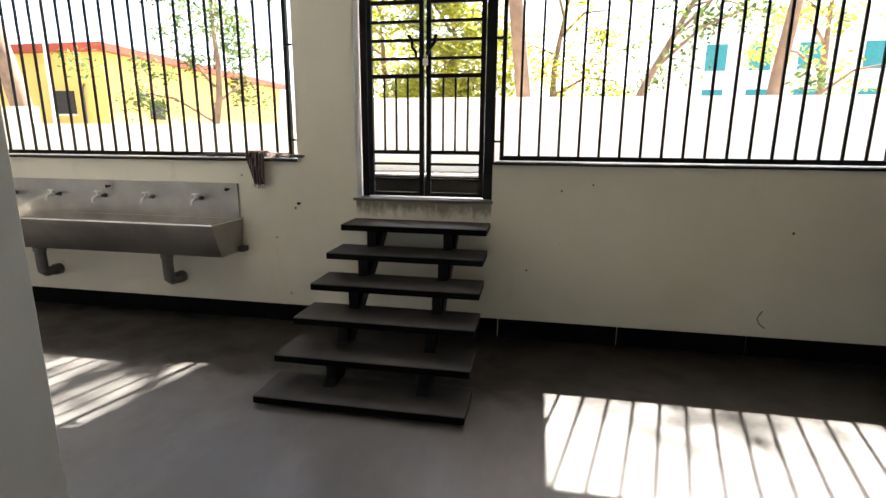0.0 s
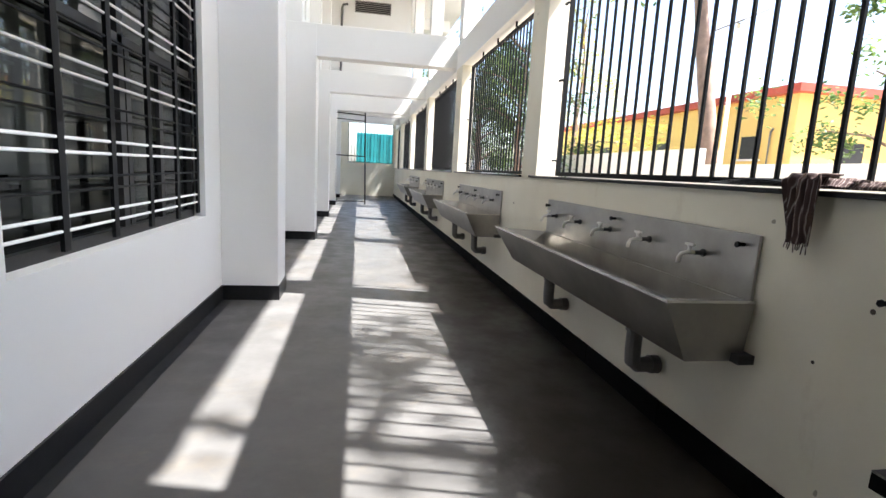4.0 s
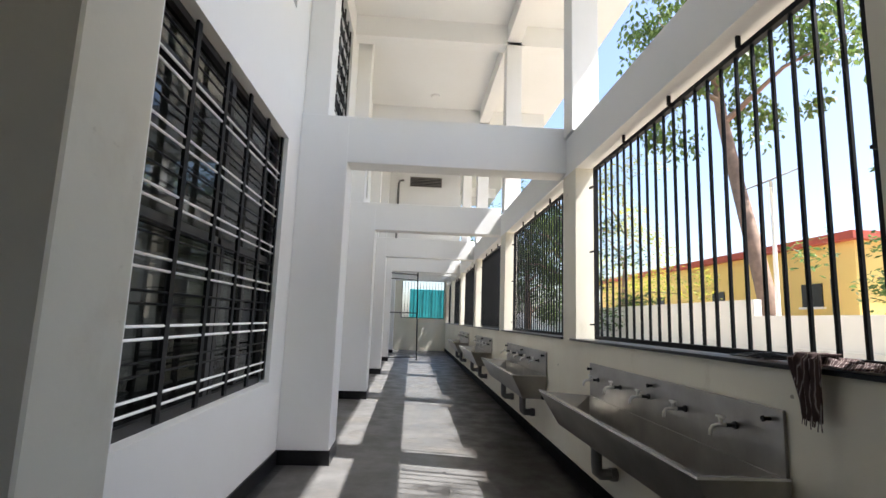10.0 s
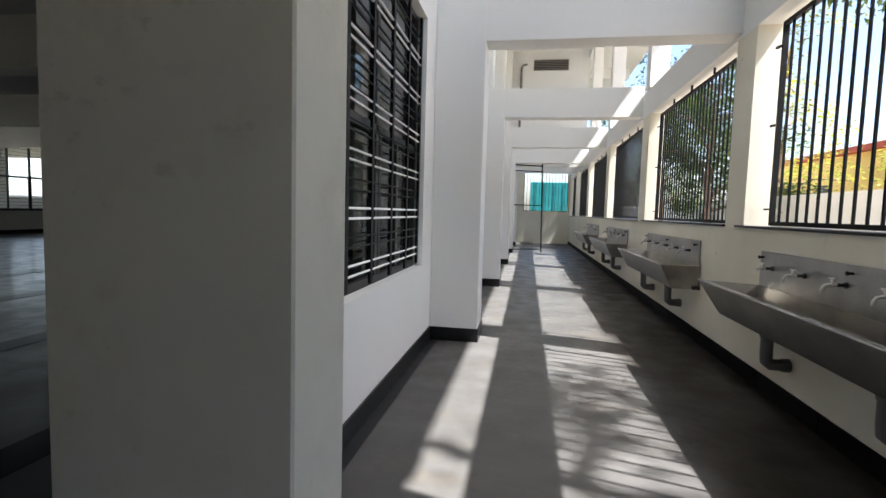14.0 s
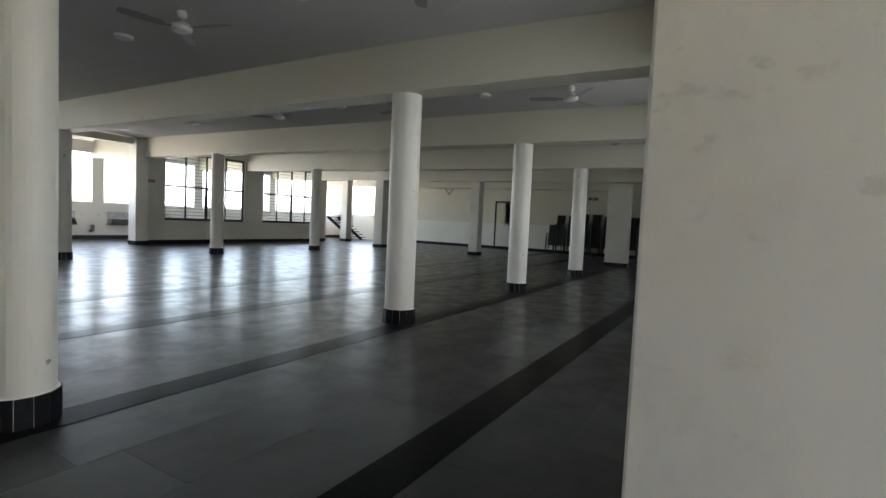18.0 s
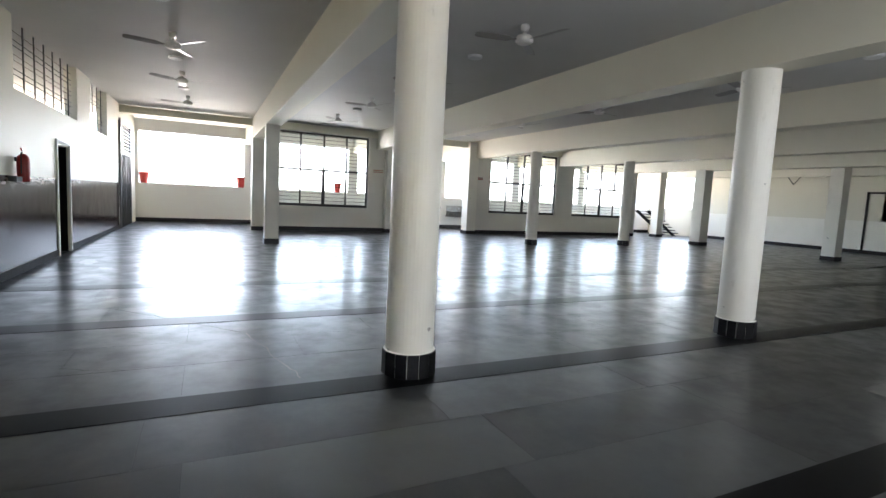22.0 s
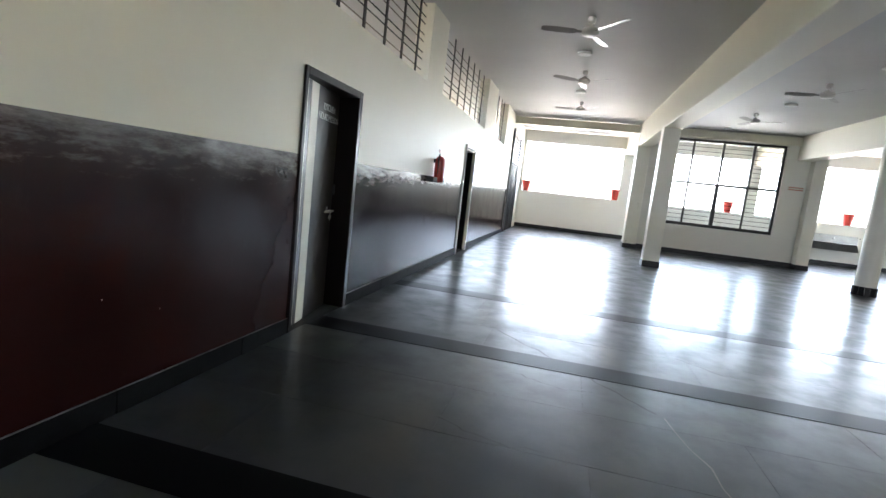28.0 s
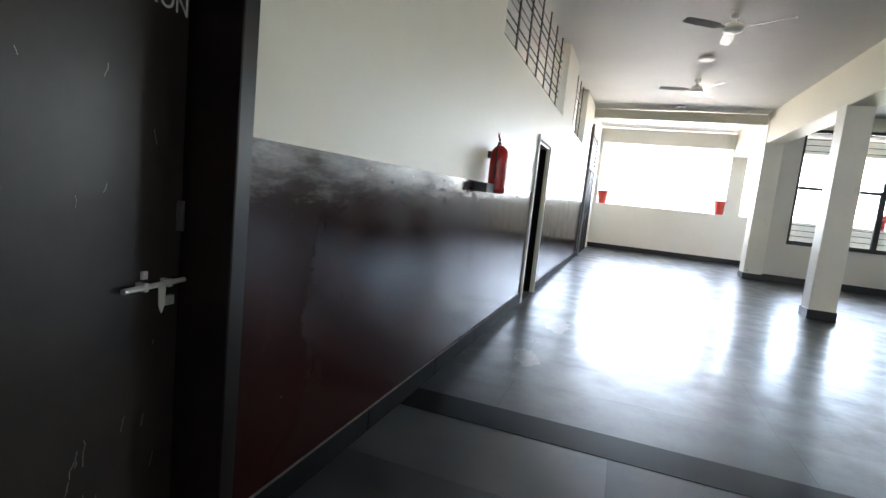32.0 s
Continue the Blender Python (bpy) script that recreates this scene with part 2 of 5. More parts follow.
def make_floor(name, base, dark, scuff, rough_lo, rough_hi, joined=False, spec=1.0, coat=0.0, wall_shaded=False):
    n = NT(name, 0.3, 0.0, spec)
    rnd = n.node("ShaderNodeNewGeometry").outputs["Random Per Island"] if joined else n.node("ShaderNodeObjectInfo").outputs["Random"]
    tone = n.ramp(rnd, [(0.0, tuple(0.25 * p + 0.6 * q for p, q in zip(dark, base))), (0.55, base), (0.85, tuple(1.25 * v for v in base)), (1.0, tuple(2.1 * v for v in base))])
    cloud = n.ramp(n.noise(1.3, 2, 0.5), [(0.3, 0.0), (0.7, 1.0)])
    c = n.mix(0.4, tone, n.mix(cloud, dark, tone))
    n.colour(c)
    wear = n.ramp(n.noise(2.6, 6, 0.6), [(0.4, rough_lo), (0.64, rough_hi)])
    smear = n.ramp(n.noise(2.4, 8, 0.7, stretch=(1.0, 0.45, 1.0)), [(0.47, 0.0), (0.75, 1.0)])
    c = n.mix(n.mix(0.6, (0, 0, 0), smear), c, scuff)
    brown = n.ramp(n.noise(1.7, 9, 0.72, stretch=(1.0, 0.6, 1.0)), [(0.56, 0.0), (0.7, 1.0)])
    c = n.mix(n.mix(0.45, (0, 0, 0), brown), c, tuple(v * k for v, k in zip(scuff, (1.05, 0.88, 0.66))))
    if wall_shaded:
        c = wall_shade_dirt(n, c)
    n.colour(c)
    n.roughness(wear)
    n.set("Coat Weight", coat)
    n.set("Coat Roughness", 0.15)
    n.bump(n.noise(4.5, 6, 0.6), 0.11, 0.01)
    return n.m


M_SLAB = make_floor("grey_limestone_slab", (0.031, 0.0322, 0.0325), (0.016, 0.0172, 0.018), (0.047, 0.047, 0.0455), 0.285, 0.44, spec=0.34, coat=0.16)
M_SLABPALE = make_floor("pale_limestone_slab", (0.05, 0.052, 0.0505), (0.036, 0.038, 0.038), (0.064, 0.064, 0.061), 0.3, 0.45, spec=0.34, coat=0.16)
M_SLABS = make_floor("grey_limestone_slabs", (0.031, 0.0322, 0.0325), (0.016, 0.0172, 0.018), (0.047, 0.047, 0.0455), 0.285, 0.44, True, spec=0.34, coat=0.16)
M_CORR = make_floor("worn_grey_floor", (0.112, 0.109, 0.104), (0.072, 0.07, 0.066), (0.16, 0.155, 0.147), 0.34, 0.55, spec=0.4, wall_shaded=True)
M_STRIP = plain("black_granite_strip", (0.004, 0.004, 0.0045), 0.3, 0, 0.4, 5, 0.02, 0.06)
M_GRANITE = plain("black_granite", (0.014, 0.014, 0.015), 0.35, 0, 0.5, 30, 0.1, 0.3)
M_SKIRT = plain("dark_stone_skirting", (0.007, 0.007, 0.007), 0.6, 0, 0.7, 5, 0.3, 0.05)
M_THRESHOLD = plain("worn_grey_stone", (0.2, 0.195, 0.185), 0.55, 0, 0.5, 6, 0.2, 0.3)
M_JOINT = plain("grey_joint", (0.03, 0.03, 0.03), 0.8)
M_DUST = plain("dusty_ledge", (0.14, 0.13, 0.12), 0.9, 0, 0.5, 12)


def make_maroon():
    n = NT("maroon_gloss_paint", 0.2, 0.0, 0.09)
    base = n.mix(n.ramp(n.noise(1.1, 5), [(0.35, 0.0), (0.7, 1.0)]), (0.015, 0.0042, 0.0036), (0.023, 0.0066, 0.0056))
    chips = n.ramp(n.noise(19, 3, 0.5, stretch=(1, 1, 1.3)), [(0.785, 0.0), (0.79, 1.0)])
    scr = n.ramp(n.noise(6, 8, 0.75, stretch=(1, 1, 0.35)), [(0.6, 0.0), (0.75, 1.0)])
    c = n.mix(n.mix(0.1, (0, 0, 0), scr), base, (0.09, 0.07, 0.065))
    # pale broken band along the upper edge: reflected windows put into the colour
    sep = n.node("ShaderNodeSeparateXYZ")
    n.link(n.world_co(), sep.inputs[0])
    rise = n.node("ShaderNodeMapRange")
    for k, v in (("From Min", 1.1), ("From Max", 1.485), ("To Min", -0.3), ("To Max", 0.1)):
        rise.inputs[k].default_value = v
    n.link(sep.outputs["Z"], rise.inputs["Value"])
    add = n.node("ShaderNodeMath")
    n.link(n.noise(9, 10, 0.74, stretch=(1, 0.5, 2.2)), add.inputs[0])
    n.link(rise.outputs[0], add.inputs[1])
    c = n.mix(n.ramp(add.outputs[0], [(0.42, 0.0), (0.68, 0.85)]), c, (0.16, 0.14, 0.132))
    c = n.mix(chips, c, (0.45, 0.4, 0.36))
    n.colour(c)
    n.roughness(n.ramp(n.noise(5, 8, 0.74, stretch=(1, 1, 0.6)), [(0.38, 0.11), (0.64, 0.24)]))
    n.bump(n.noise(22, 5, 0.6, stretch=(1, 0.5, 1.6)), 0.09, 0.004)
    return n.m


M_MAROON = make_maroon()


def make_glass(name, tint, ior):
    m = bpy.data.materials.new(name)
    m.use_nodes = True
    b = m.node_tree.nodes["Principled BSDF"]
    b.inputs["Base Color"].default_value = (*tint, 1)
    b.inputs["Roughness"].default_value = 0.02
    b.inputs["Transmission Weight"].default_value = 1.0
    b.inputs["IOR"].default_value = ior
    return m


M_GLASS = make_glass("window_glass", (0.86, 0.9, 0.9), 1.05)
M_TINT = make_glass("tinted_window_glass", (0.3, 0.32, 0.32), 1.35)

# ---- building helpers ----
def box(bm, x0, x1, y0, y1, z0, z1):
    vs = [bm.verts.new((x, y, z)) for x in (x0, x1) for y in (y0, y1) for z in (z0, z1)]
    for q in ((0, 1, 3, 2), (4, 6, 7, 5), (0, 4, 5, 1), (2, 3, 7, 6), (0, 2, 6, 4), (1, 5, 7, 3)):
        bm.faces.new([vs[i] for i in q])
    return vs


def finish(bm, name, bevel=0.0, smooth=False, segs=1):
    if bevel:
        bmesh.ops.bevel(bm, geom=bm.edges[:], offset=bevel, segments=segs, affect="EDGES", clamp_overlap=True)
    bmesh.ops.recalc_face_normals(bm, faces=bm.faces[:])
    me = bpy.data.meshes.new(name)
    bm.to_mesh(me)
    bm.free()
    if smooth:
        for p in me.polygons:
            p.use_smooth = True
    return me


def part(name, bm, material, parent=None, label="", bevel=0.0, smooth=False, at=None):
    """One bmesh as one mesh object, under a thing or a part of it."""
    ob = new(name, finish(bm, name, bevel, smooth))
    ob.data.materials.append(material)
    if parent is not None:
        ob.parent = parent
    if at is not None:
        ob.matrix_basis = at
    if label:
        tagged(ob, label)
    return ob


def bx(name, dims, material, parent=None, label="", bevel=0.0, at=None):
    bm = bmesh.new()
    box(bm, *dims)
    return part(name, bm, material, parent, label, bevel, False, at)


def boxes(name, list_of_dims, material, parent=None, label="", bevel=0.0, at=None):
    bm = bmesh.new()
    for d in list_of_dims:
        box(bm, *d)
    return part(name, bm, material, parent, label, bevel, False, at)


def rod(bm, a, b, r, n=8, r2=None):
    a, b = Vector(a), Vector(b)
    d = b - a
    m = Matrix.Translation((a + b) / 2) @ d.to_track_quat("Z", "Y").to_matrix().to_4x4()
    bmesh.ops.create_cone(bm, cap_ends=True, segments=n, radius1=r, radius2=r if r2 is None else r2, depth=d.length, matrix=m)


def tube(bm, pts, r, n=8):
    """A bent pipe through the points, with closed ends."""
    pts = [Vector(p) for p in pts]
    rings = []
    for i, p in enumerate(pts):
        d = (pts[min(i + 1, len(pts) - 1)] - pts[max(i - 1, 0)]).normalized()
        q = d.to_track_quat("Z", "Y")
        rings.append([bm.verts.new(p + q @ Vector((r * math.cos(2 * math.pi * k / n), r * math.sin(2 * math.pi * k / n), 0))) for k in range(n)])
    for a, b in zip(rings, rings[1:]):
        for k in range(n):
            bm.faces.new((a[k], a[(k + 1) % n], b[(k + 1) % n], b[k]))
    bm.faces.new(rings[0][::-1])
    bm.faces.new(rings[-1])


def lathe(bm, profile, n=24, m=None):
    """A turned body about z from (radius, height) pairs."""
    rings = []
    for r, z in profile:
        rings.append([bm.verts.new((r * math.cos(2 * math.pi * k / n), r * math.sin(2 * math.pi * k / n), z)) for k in range(n)])
    for a, b in zip(rings, rings[1:]):
        for k in range(n):
            bm.faces.new((a[k], a[(k + 1) % n], b[(k + 1) % n], b[k]))
    bm.faces.new(rings[0][::-1])
    bm.faces.new(rings[-1])
    if m is not None:
        bmesh.ops.transform(bm, matrix=m, verts=[v for ring in rings for v in ring])


def prism(bm, pts, axis, a, b):
    """A polygon of 2-D points drawn out along an axis from a to b."""
    def at(p, s):
        return {"x": (s, p[0], p[1]), "y": (p[0], s, p[1]), "z": (p[0], p[1], s)}[axis]
    lo = [bm.verts.new(at(p, a)) for p in pts]
    hi = [bm.verts.new(at(p, b)) for p in pts]
    bm.faces.new(lo[::-1])
    bm.faces.new(hi)
    for i in range(len(pts)):
        j = (i + 1) % len(pts)
        bm.faces.new((lo[i], lo[j], hi[j], hi[i]))


def thing(name, label, category, group="", at=None, kind=""):
    ob = new(name)
    ob.empty_display_size = 0.1
    if at is not None:
        ob.matrix_basis = at
    return tagged(ob, label, category, group, kind)


def structure(ob, label, category=""):
    return tagged(ob, label, category, kind="structure")

# ---- plan ----
XK = 3.645           # face of the kitchen wall
OUT = 0.23           # thickness of the walls
SILL = 1.342
BEAM0, BEAM1 = 3.165, 3.6
TIE0, TIE1 = 3.2, 3.735
YC = -3.0            # window wall of the corridor
HB = -22.85          # far window wall of the hall
XE = -24.6           # end wall of the hall
CEIL = 3.62          # hall ceiling at the corridor side; the roof slab falls towards it
FALL = 0.0217
HALL_BEAM = 3.07
TOP = 4.08           # head of the walls inside the roof slab
YF = -26.5           # outer wall beyond the far corridor
PY = -2.47           # front of the corridor piers
ROOF = 7.35
XEND = -23.6         # end of the corridor
GATE0, GATE1 = -0.2, 0.87
BAYS = [(-0.68, -4.07), (-4.5, -8.05), (-8.55, -12.15), (-12.6, -16.2), (-16.7, -20.3), (-20.8, -23.45)]
COLX = [-0.46, -4.65, -8.85, -13.25]
COLY = -7.07
PILX = [-4.39, -8.59, -12.8, -17.0, -21.2]

# outer wall of the corridor with its window openings
wall_outer = boxes("wall_outer", [
    (GATE1, XK + 0.3, 0, OUT, 0, SILL),
    (XEND, GATE0, 0, OUT, 0, SILL),
    (BAYS[0][0], GATE0, 0, OUT, SILL, BEAM0)]
    + [(BAYS[i + 1][0] if i < 5 else XEND - 0.2, b[1], 0, OUT, SILL, BEAM0) for i, b in enumerate(BAYS)], M_OUTER)
wall_gate = bx("wall_below_gate", (GATE0, GATE1, 0, OUT, 0, 1.05), M_GATEDIRT)
structure(wall_gate, "cream wall below the gate, streaked with brown dirt")
structure(wall_outer, "cream painted outer wall with window openings above sink height")
beam_outer = bx("beam_outer", (XEND - 0.2, XK + 0.3, 0.0, OUT, BEAM0, BEAM1), M_WHITE)
structure(beam_outer, "white concrete lintel beam along the window openings")

# corridor window wall and its piers
WIN_IN = [(-1.43, -3.92), (-5.63, -8.12), (-9.83, -12.3)]
ds = []
edge = -0.63
for wa, wb in WIN_IN:
    ds += [(wa, edge, YC - OUT, YC, 0, BEAM1), (wb, wa, YC - OUT, YC, 0, 0.865), (wb, wa, YC - OUT, YC, 3.27, BEAM1)]
    edge = wb
wall_corridor = boxes("wall_corridor", ds + [(XEND, edge, YC - OUT, YC, 0, BEAM1)], M_WHITE)
structure(wall_corridor, "white painted wall with barred windows beside the corridor")
WIN_UP = [(-2.2, -3.82), (-6.0, -7.8), (-10.2, -12.0)]
ds = [(XEND - 0.2, XK + 0.3, YC - OUT, YC, BEAM1, 4.62), (XEND - 0.2, XK + 0.3, YC - OUT, YC, 6.8, ROOF)]
edge = XK + 0.3
for wa, wb in WIN_UP:
    ds.append((wa, edge, YC - OUT, YC, 4.62, 6.8))
    edge = wb
wall_upper = boxes("wall_upper", ds + [(XEND - 0.2, edge, YC - OUT, YC, 4.62, 6.8)], M_WHITE)
structure(wall_upper, "white painted upper wall with barred windows")
wall_pier = bx("wall_pier", (-0.63, -0.265, -3.326, -2.561, 0, BEAM1), M_PIER, bevel=0.008)
structure(wall_pier, "painted masonry pier with scuffed face beside the hall opening", "pier")
for x in PILX:
    p = boxes("corridor_pier", [(x - 0.47, x, YC, PY, 0, TIE1), (x - 0.4, x - 0.05, YC, -2.72, TIE1, ROOF)], M_WHITE, bevel=0.006)
    structure(p, "white square pier projecting into the corridor", "pier")
for x in [-0.2] + PILX:
    b = bx("corridor_beam", (x - 0.3, x - 0.002, PY - 0.01 if x < -1 else -2.575, 0.0, TIE0 if x < -1 else BEAM0 - 0.02, TIE1 if x < -1 else BEAM1), M_WHITE, bevel=0.006)
    structure(b, "white concrete tie beam crossing above the corridor", "beam")
for x in (3.7, -0.45) + tuple(b[1] - 0.02 for b in BAYS[:5]):
    c = bx("upper_column", (x - 0.3, x, -0.03, 0.27, BEAM1, ROOF - 0.35), M_WHITE, bevel=0.006)
    structure(c, "slim white column on the lintel beam under the roof", "column")
ceiling_upper = bx("ceiling_upper", (XEND - 0.2, XK + 0.3, YC - OUT, 2.04, ROOF, ROOF + 0.15), M_WHITE)
structure(ceiling_upper, "white concrete roof slab above the double-height corridor")
roof_beams = boxes("roof_beam", [(x - 0.3, x, YC, 1.8, ROOF - 0.42, ROOF) for x in [-0.45] + [b[1] - 0.02 for b in BAYS[:5]]] + [(XEND, XK + 0.3, -0.02, 0.25, ROOF - 0.35, ROOF - 0.001)], M_WHITE)
structure(roof_beams, "white concrete beams under the roof slab")
wall_end_upper = bx("wall_end_upper", (-18.15, -17.9, YC, 0.0, BEAM0, ROOF), M_WHITE)
structure(wall_end_upper, "white upper end wall with a louvred vent")
wall_end = boxes("wall_end", [(XEND - 0.2, XEND, YC, 0.0, 0, 1.55), (XEND - 0.2, XEND, YC, 0.0, 3.44, BEAM1), (XEND - 0.2, XEND, YC, -2.2, 1.55, 3.44), (XEND - 0.2, XEND, -0.1, 0, 1.55, 3.44)], M_OUTER)
structure(wall_end, "cream end wall with a barred window opening")

# hall
def ceil_at(y):
    return CEIL + FALL * (YC - OUT - y)


bm = bmesh.new()
yn, yf = YC - OUT - 0.004, YF - 0.6
prism(bm, [(yn, ceil_at(yn)), (yf, ceil_at(yf)), (yf, ceil_at(yf) + 0.15), (yn, ceil_at(yn) + 0.15)], "x", XE - 0.3, XK + 2.6)
ceiling_hall = part("ceiling_hall", bm, M_CEIL)
structure(ceiling_hall, "cream painted concrete ceiling of the hall")
# unseen slab over the entry, added to keep light from above off the pier
ceiling_blocker = boxes("ceiling_entry", [(-0.63, XK + 0.3, YC - OUT, -2.58, BEAM1 + 0.002, 4.0), (-0.2, XK + 0.3, -2.58, 0.0, BEAM1 + 0.002, 4.0)], M_CEIL)
structure(ceiling_blocker, "cream lintel and added unseen slab blocking light over the entry")
for k, (front, back) in enumerate(((-0.46, -0.62), (-4.65, -5.3), (-8.85, -9.75), (-13.25, -14.5), (-17.45, -19.0), (-21.65, -23.4))):
    bm = bmesh.new()
    ring = []
    for y, x, z in ((YC - OUT, front, 3.04), (COLY, front, 3.065), (HB, back, 3.32), (YF, back, 3.38)):
        top = ceil_at(y) + 0.03
        ring.append([bm.verts.new(p) for p in ((x - 0.2, y, z), (x + 0.2, y, z), (x + 0.2, y, top), (x - 0.2, y, top))])
    for a, b in zip(ring, ring[1:]):
        for q in range(4):
            bm.faces.new((a[q], a[(q + 1) % 4], b[(q + 1) % 4], b[q]))
    bm.faces.new(ring[0])
    bm.faces.new(ring[-1])
    b = part("hall_beam", bm, M_CREAM, bevel=0.008)
    structure(b, "deep cream concrete beam under the hall ceiling", "beam")
b = boxes("hall_cross_beam", [(XE, XK, HB - 0.15, HB + 0.15, 3.76, 4.0), (XE, -0.25, -3.32, YC - OUT - 0.002, 3.12, 3.56)], M_CREAM)
structure(b, "cream concrete edge beams of the hall", "beam")
# kitchen wall with doors and high openings
def wall_x(name, x0, x1, y_from, y_to, z0, z1, holes, material):
    """A wall along y with rectangular openings (ya, yb, za, zb)."""
    cuts = sorted({y_from, y_to, *[h[0] for h in holes], *[h[1] for h in holes]})
    ds = []
    for a, b in zip(cuts, cuts[1:]):
        mid = (a + b) / 2
        segs = sorted((h[2], h[3]) for h in holes if h[0] < mid < h[1])
        z = z0
        for lo, hi in segs:
            if lo > z:
                ds.append((x0, x1, a, b, z, lo))
            z = hi
        if z < z1:
            ds.append((x0, x1, a, b, z, z1))
    return boxes(name, ds, material)


DOOR = (-9.88, -8.78)
DOOR2 = (-16.0, -15.07)
HIGH = [(-3.7, -7.2), (-8.0, -12.0), (-12.87, -16.88), (-18.25, -20.5)]
HIGH0 = 2.775
KH = [(DOOR[0], DOOR[1], 0.0, 2.18), (DOOR2[0] + 0.03, DOOR2[1] - 0.03, 0.0, 2.13), (-25.2, -22.5, 0, 3.48)] + [(b, a, HIGH0, TOP) for a, b in HIGH]
wall_kitchen = wall_x("wall_kitchen", XK, XK + OUT, YF, 0.0, 0, TOP, KH, M_CREAM)
structure(wall_kitchen, "cream kitchen wall with high barred openings")
dado = wall_x("wall_dado", XK - 0.004, XK - 0.0005, -22.4, 0.0, 0.13, 1.485, [(DOOR[0] - 0.006, DOOR[1] + 0.006, 0.0, 2), (DOOR2[0] - 0.03, DOOR2[1] + 0.03, 0.0, 2)], M_MAROON)
structure(dado, "glossy maroon painted dado, scratched and chipped", "dado")
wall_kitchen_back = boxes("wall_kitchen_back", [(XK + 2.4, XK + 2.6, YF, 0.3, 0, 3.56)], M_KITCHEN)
structure(wall_kitchen_back, "cream back wall beyond the kitchen openings")

# far wall of the hall, far corridor
WIN_FAR = [(-1.26, -4.79), (-10.48, -14.2), (-15.25, -18.92)]
WF0, WF1 = 0.95, 3.74
ds = []
for ea, eb, ws in ((-0.8, -5.6, WIN_FAR[:1]), (-9.32, -19.5, WIN_FAR[1:])):
    ds += [(eb, ea, HB - OUT, HB, 0, WF0), (eb, ea, HB - OUT, HB, WF1, TOP)]
    edge = ea
    for wa, wb in ws:
        ds.append((wa, edge, HB - OUT, HB, WF0, WF1))
        edge = wb
    ds.append((eb, edge, HB - OUT, HB, WF0, WF1))
wall_far = boxes("wall_far", ds, M_FARGLARE)
structure(wall_far, "cream far wall of the hall with large windows")
wall_far_outer = boxes("wall_far_outer", [(XE, XK, YF - OUT, YF, 0, 1.54), (XE, XK, YF - OUT, YF, 3.6, TOP)]
    + [(x - 0.22, x + 0.22, YF - OUT, YF, 1.54, 3.6) for x in BAY_POSTS], M_FARGLARE)
structure(wall_far_outer, "cream outer wall with wide open bays beyond the hall")
wall_hall_end = boxes("wall_hall_end", [(XE - OUT, XE, YF - OUT, -26.0, 0, TOP), (XE - OUT, XE, -26.0, -23.1, 0, 1.57), (XE - OUT, XE, -26.0, -23.1, 3.62, TOP), (XE - OUT, XE, -23.1, -3.1, 0, TOP)], M_CREAM)
structure(wall_hall_end, "cream end wall of the hall")
wall_hall_corr = boxes("wall_hall_window_side", [(XE - 0.3, XE, YC - OUT, YC, 0, TOP)], M_CREAM)
structure(wall_hall_corr, "cream wall closing the hall's corner")

canopy = bx("gate_canopy", (-0.4, 1.8, OUT, 1.5, BEAM0 + 0.04, BEAM0 + 0.14), M_WHITE)
structure(canopy, "white concrete canopy outside over the gate", "canopy")

# round columns
def round_column(x, y, r=0.2, top=HALL_BEAM + 0.005):
    t = thing("round_column", "round cream-painted concrete column with black tiled foot", "column", "round columns of the hall", pose(x, y, 0))
    t["kind"] = "structure"
    bm = bmesh.new()
    lathe(bm, [(r, 0.2), (r, 1.0), (r, 2.0), (r, top)], 40)
    part("shaft", bm, M_COL, t, smooth=False)
    bm = bmesh.new()
    lathe(bm, [(r + 0.019, 0.0), (r + 0.019, 0.198), (r + 0.002, 0.206)], 42)
    part("grout", bm, M_COL, t)
    n = 14
    for k in range(n):
        a = 2 * math.pi * k / n
        w = 2 * (r + 0.022) * math.tan(math.pi / n) * 0.925
        bm = bmesh.new()
        box(bm, r - 0.004, r + 0.022, -w / 2, w / 2, 0.002, 0.2)
        part("tile", bm, M_GRANITE, t, bevel=0.002, at=pose(0, 0, 0, 0, 0, math.degrees(a)))
    return t


def square_column(x, y, w, d=None, mat=M_COL, top=HALL_BEAM + 0.005):
    d = d or w
    t = thing("square_column", "square cream-painted concrete column with dark skirting", "column", "square columns of the hall", pose(x, y, 0))
    t["kind"] = "structure"
    bx("shaft", (-w / 2, w / 2, -d / 2, d / 2, 0.0, top), mat, t, bevel=0.006)
    bx("skirting", (-w / 2 - 0.014, w / 2 + 0.014, -d / 2 - 0.014, d / 2 + 0.014, 0, 0.15), M_GRANITE, t, bevel=0.003)
    return t


for x in COLX:
    round_column(x, COLY)
square_column(-18.5, -7.0, 0.42, 0.8)
square_column(-0.54, -17.8, 0.36, top=3.27)
for x in (-5.0, -9.34, -13.73):
    round_column(x, -17.85, top=3.27)
square_column(-18.4, -12.95, 0.42, top=3.2)
square_column(-18.5, -18.2, 0.5, top=3.27)
square_column(-21.0, HB + 0.15, 0.45, top=3.97)
square_column(-0.6, HB + 0.05, 0.4, 0.5, top=3.97)
square_column(-5.65, HB + 0.1, 0.35, 0.4, top=3.97)
square_column(-9.42, HB + 0.1, 0.45, 0.5, top=3.97)

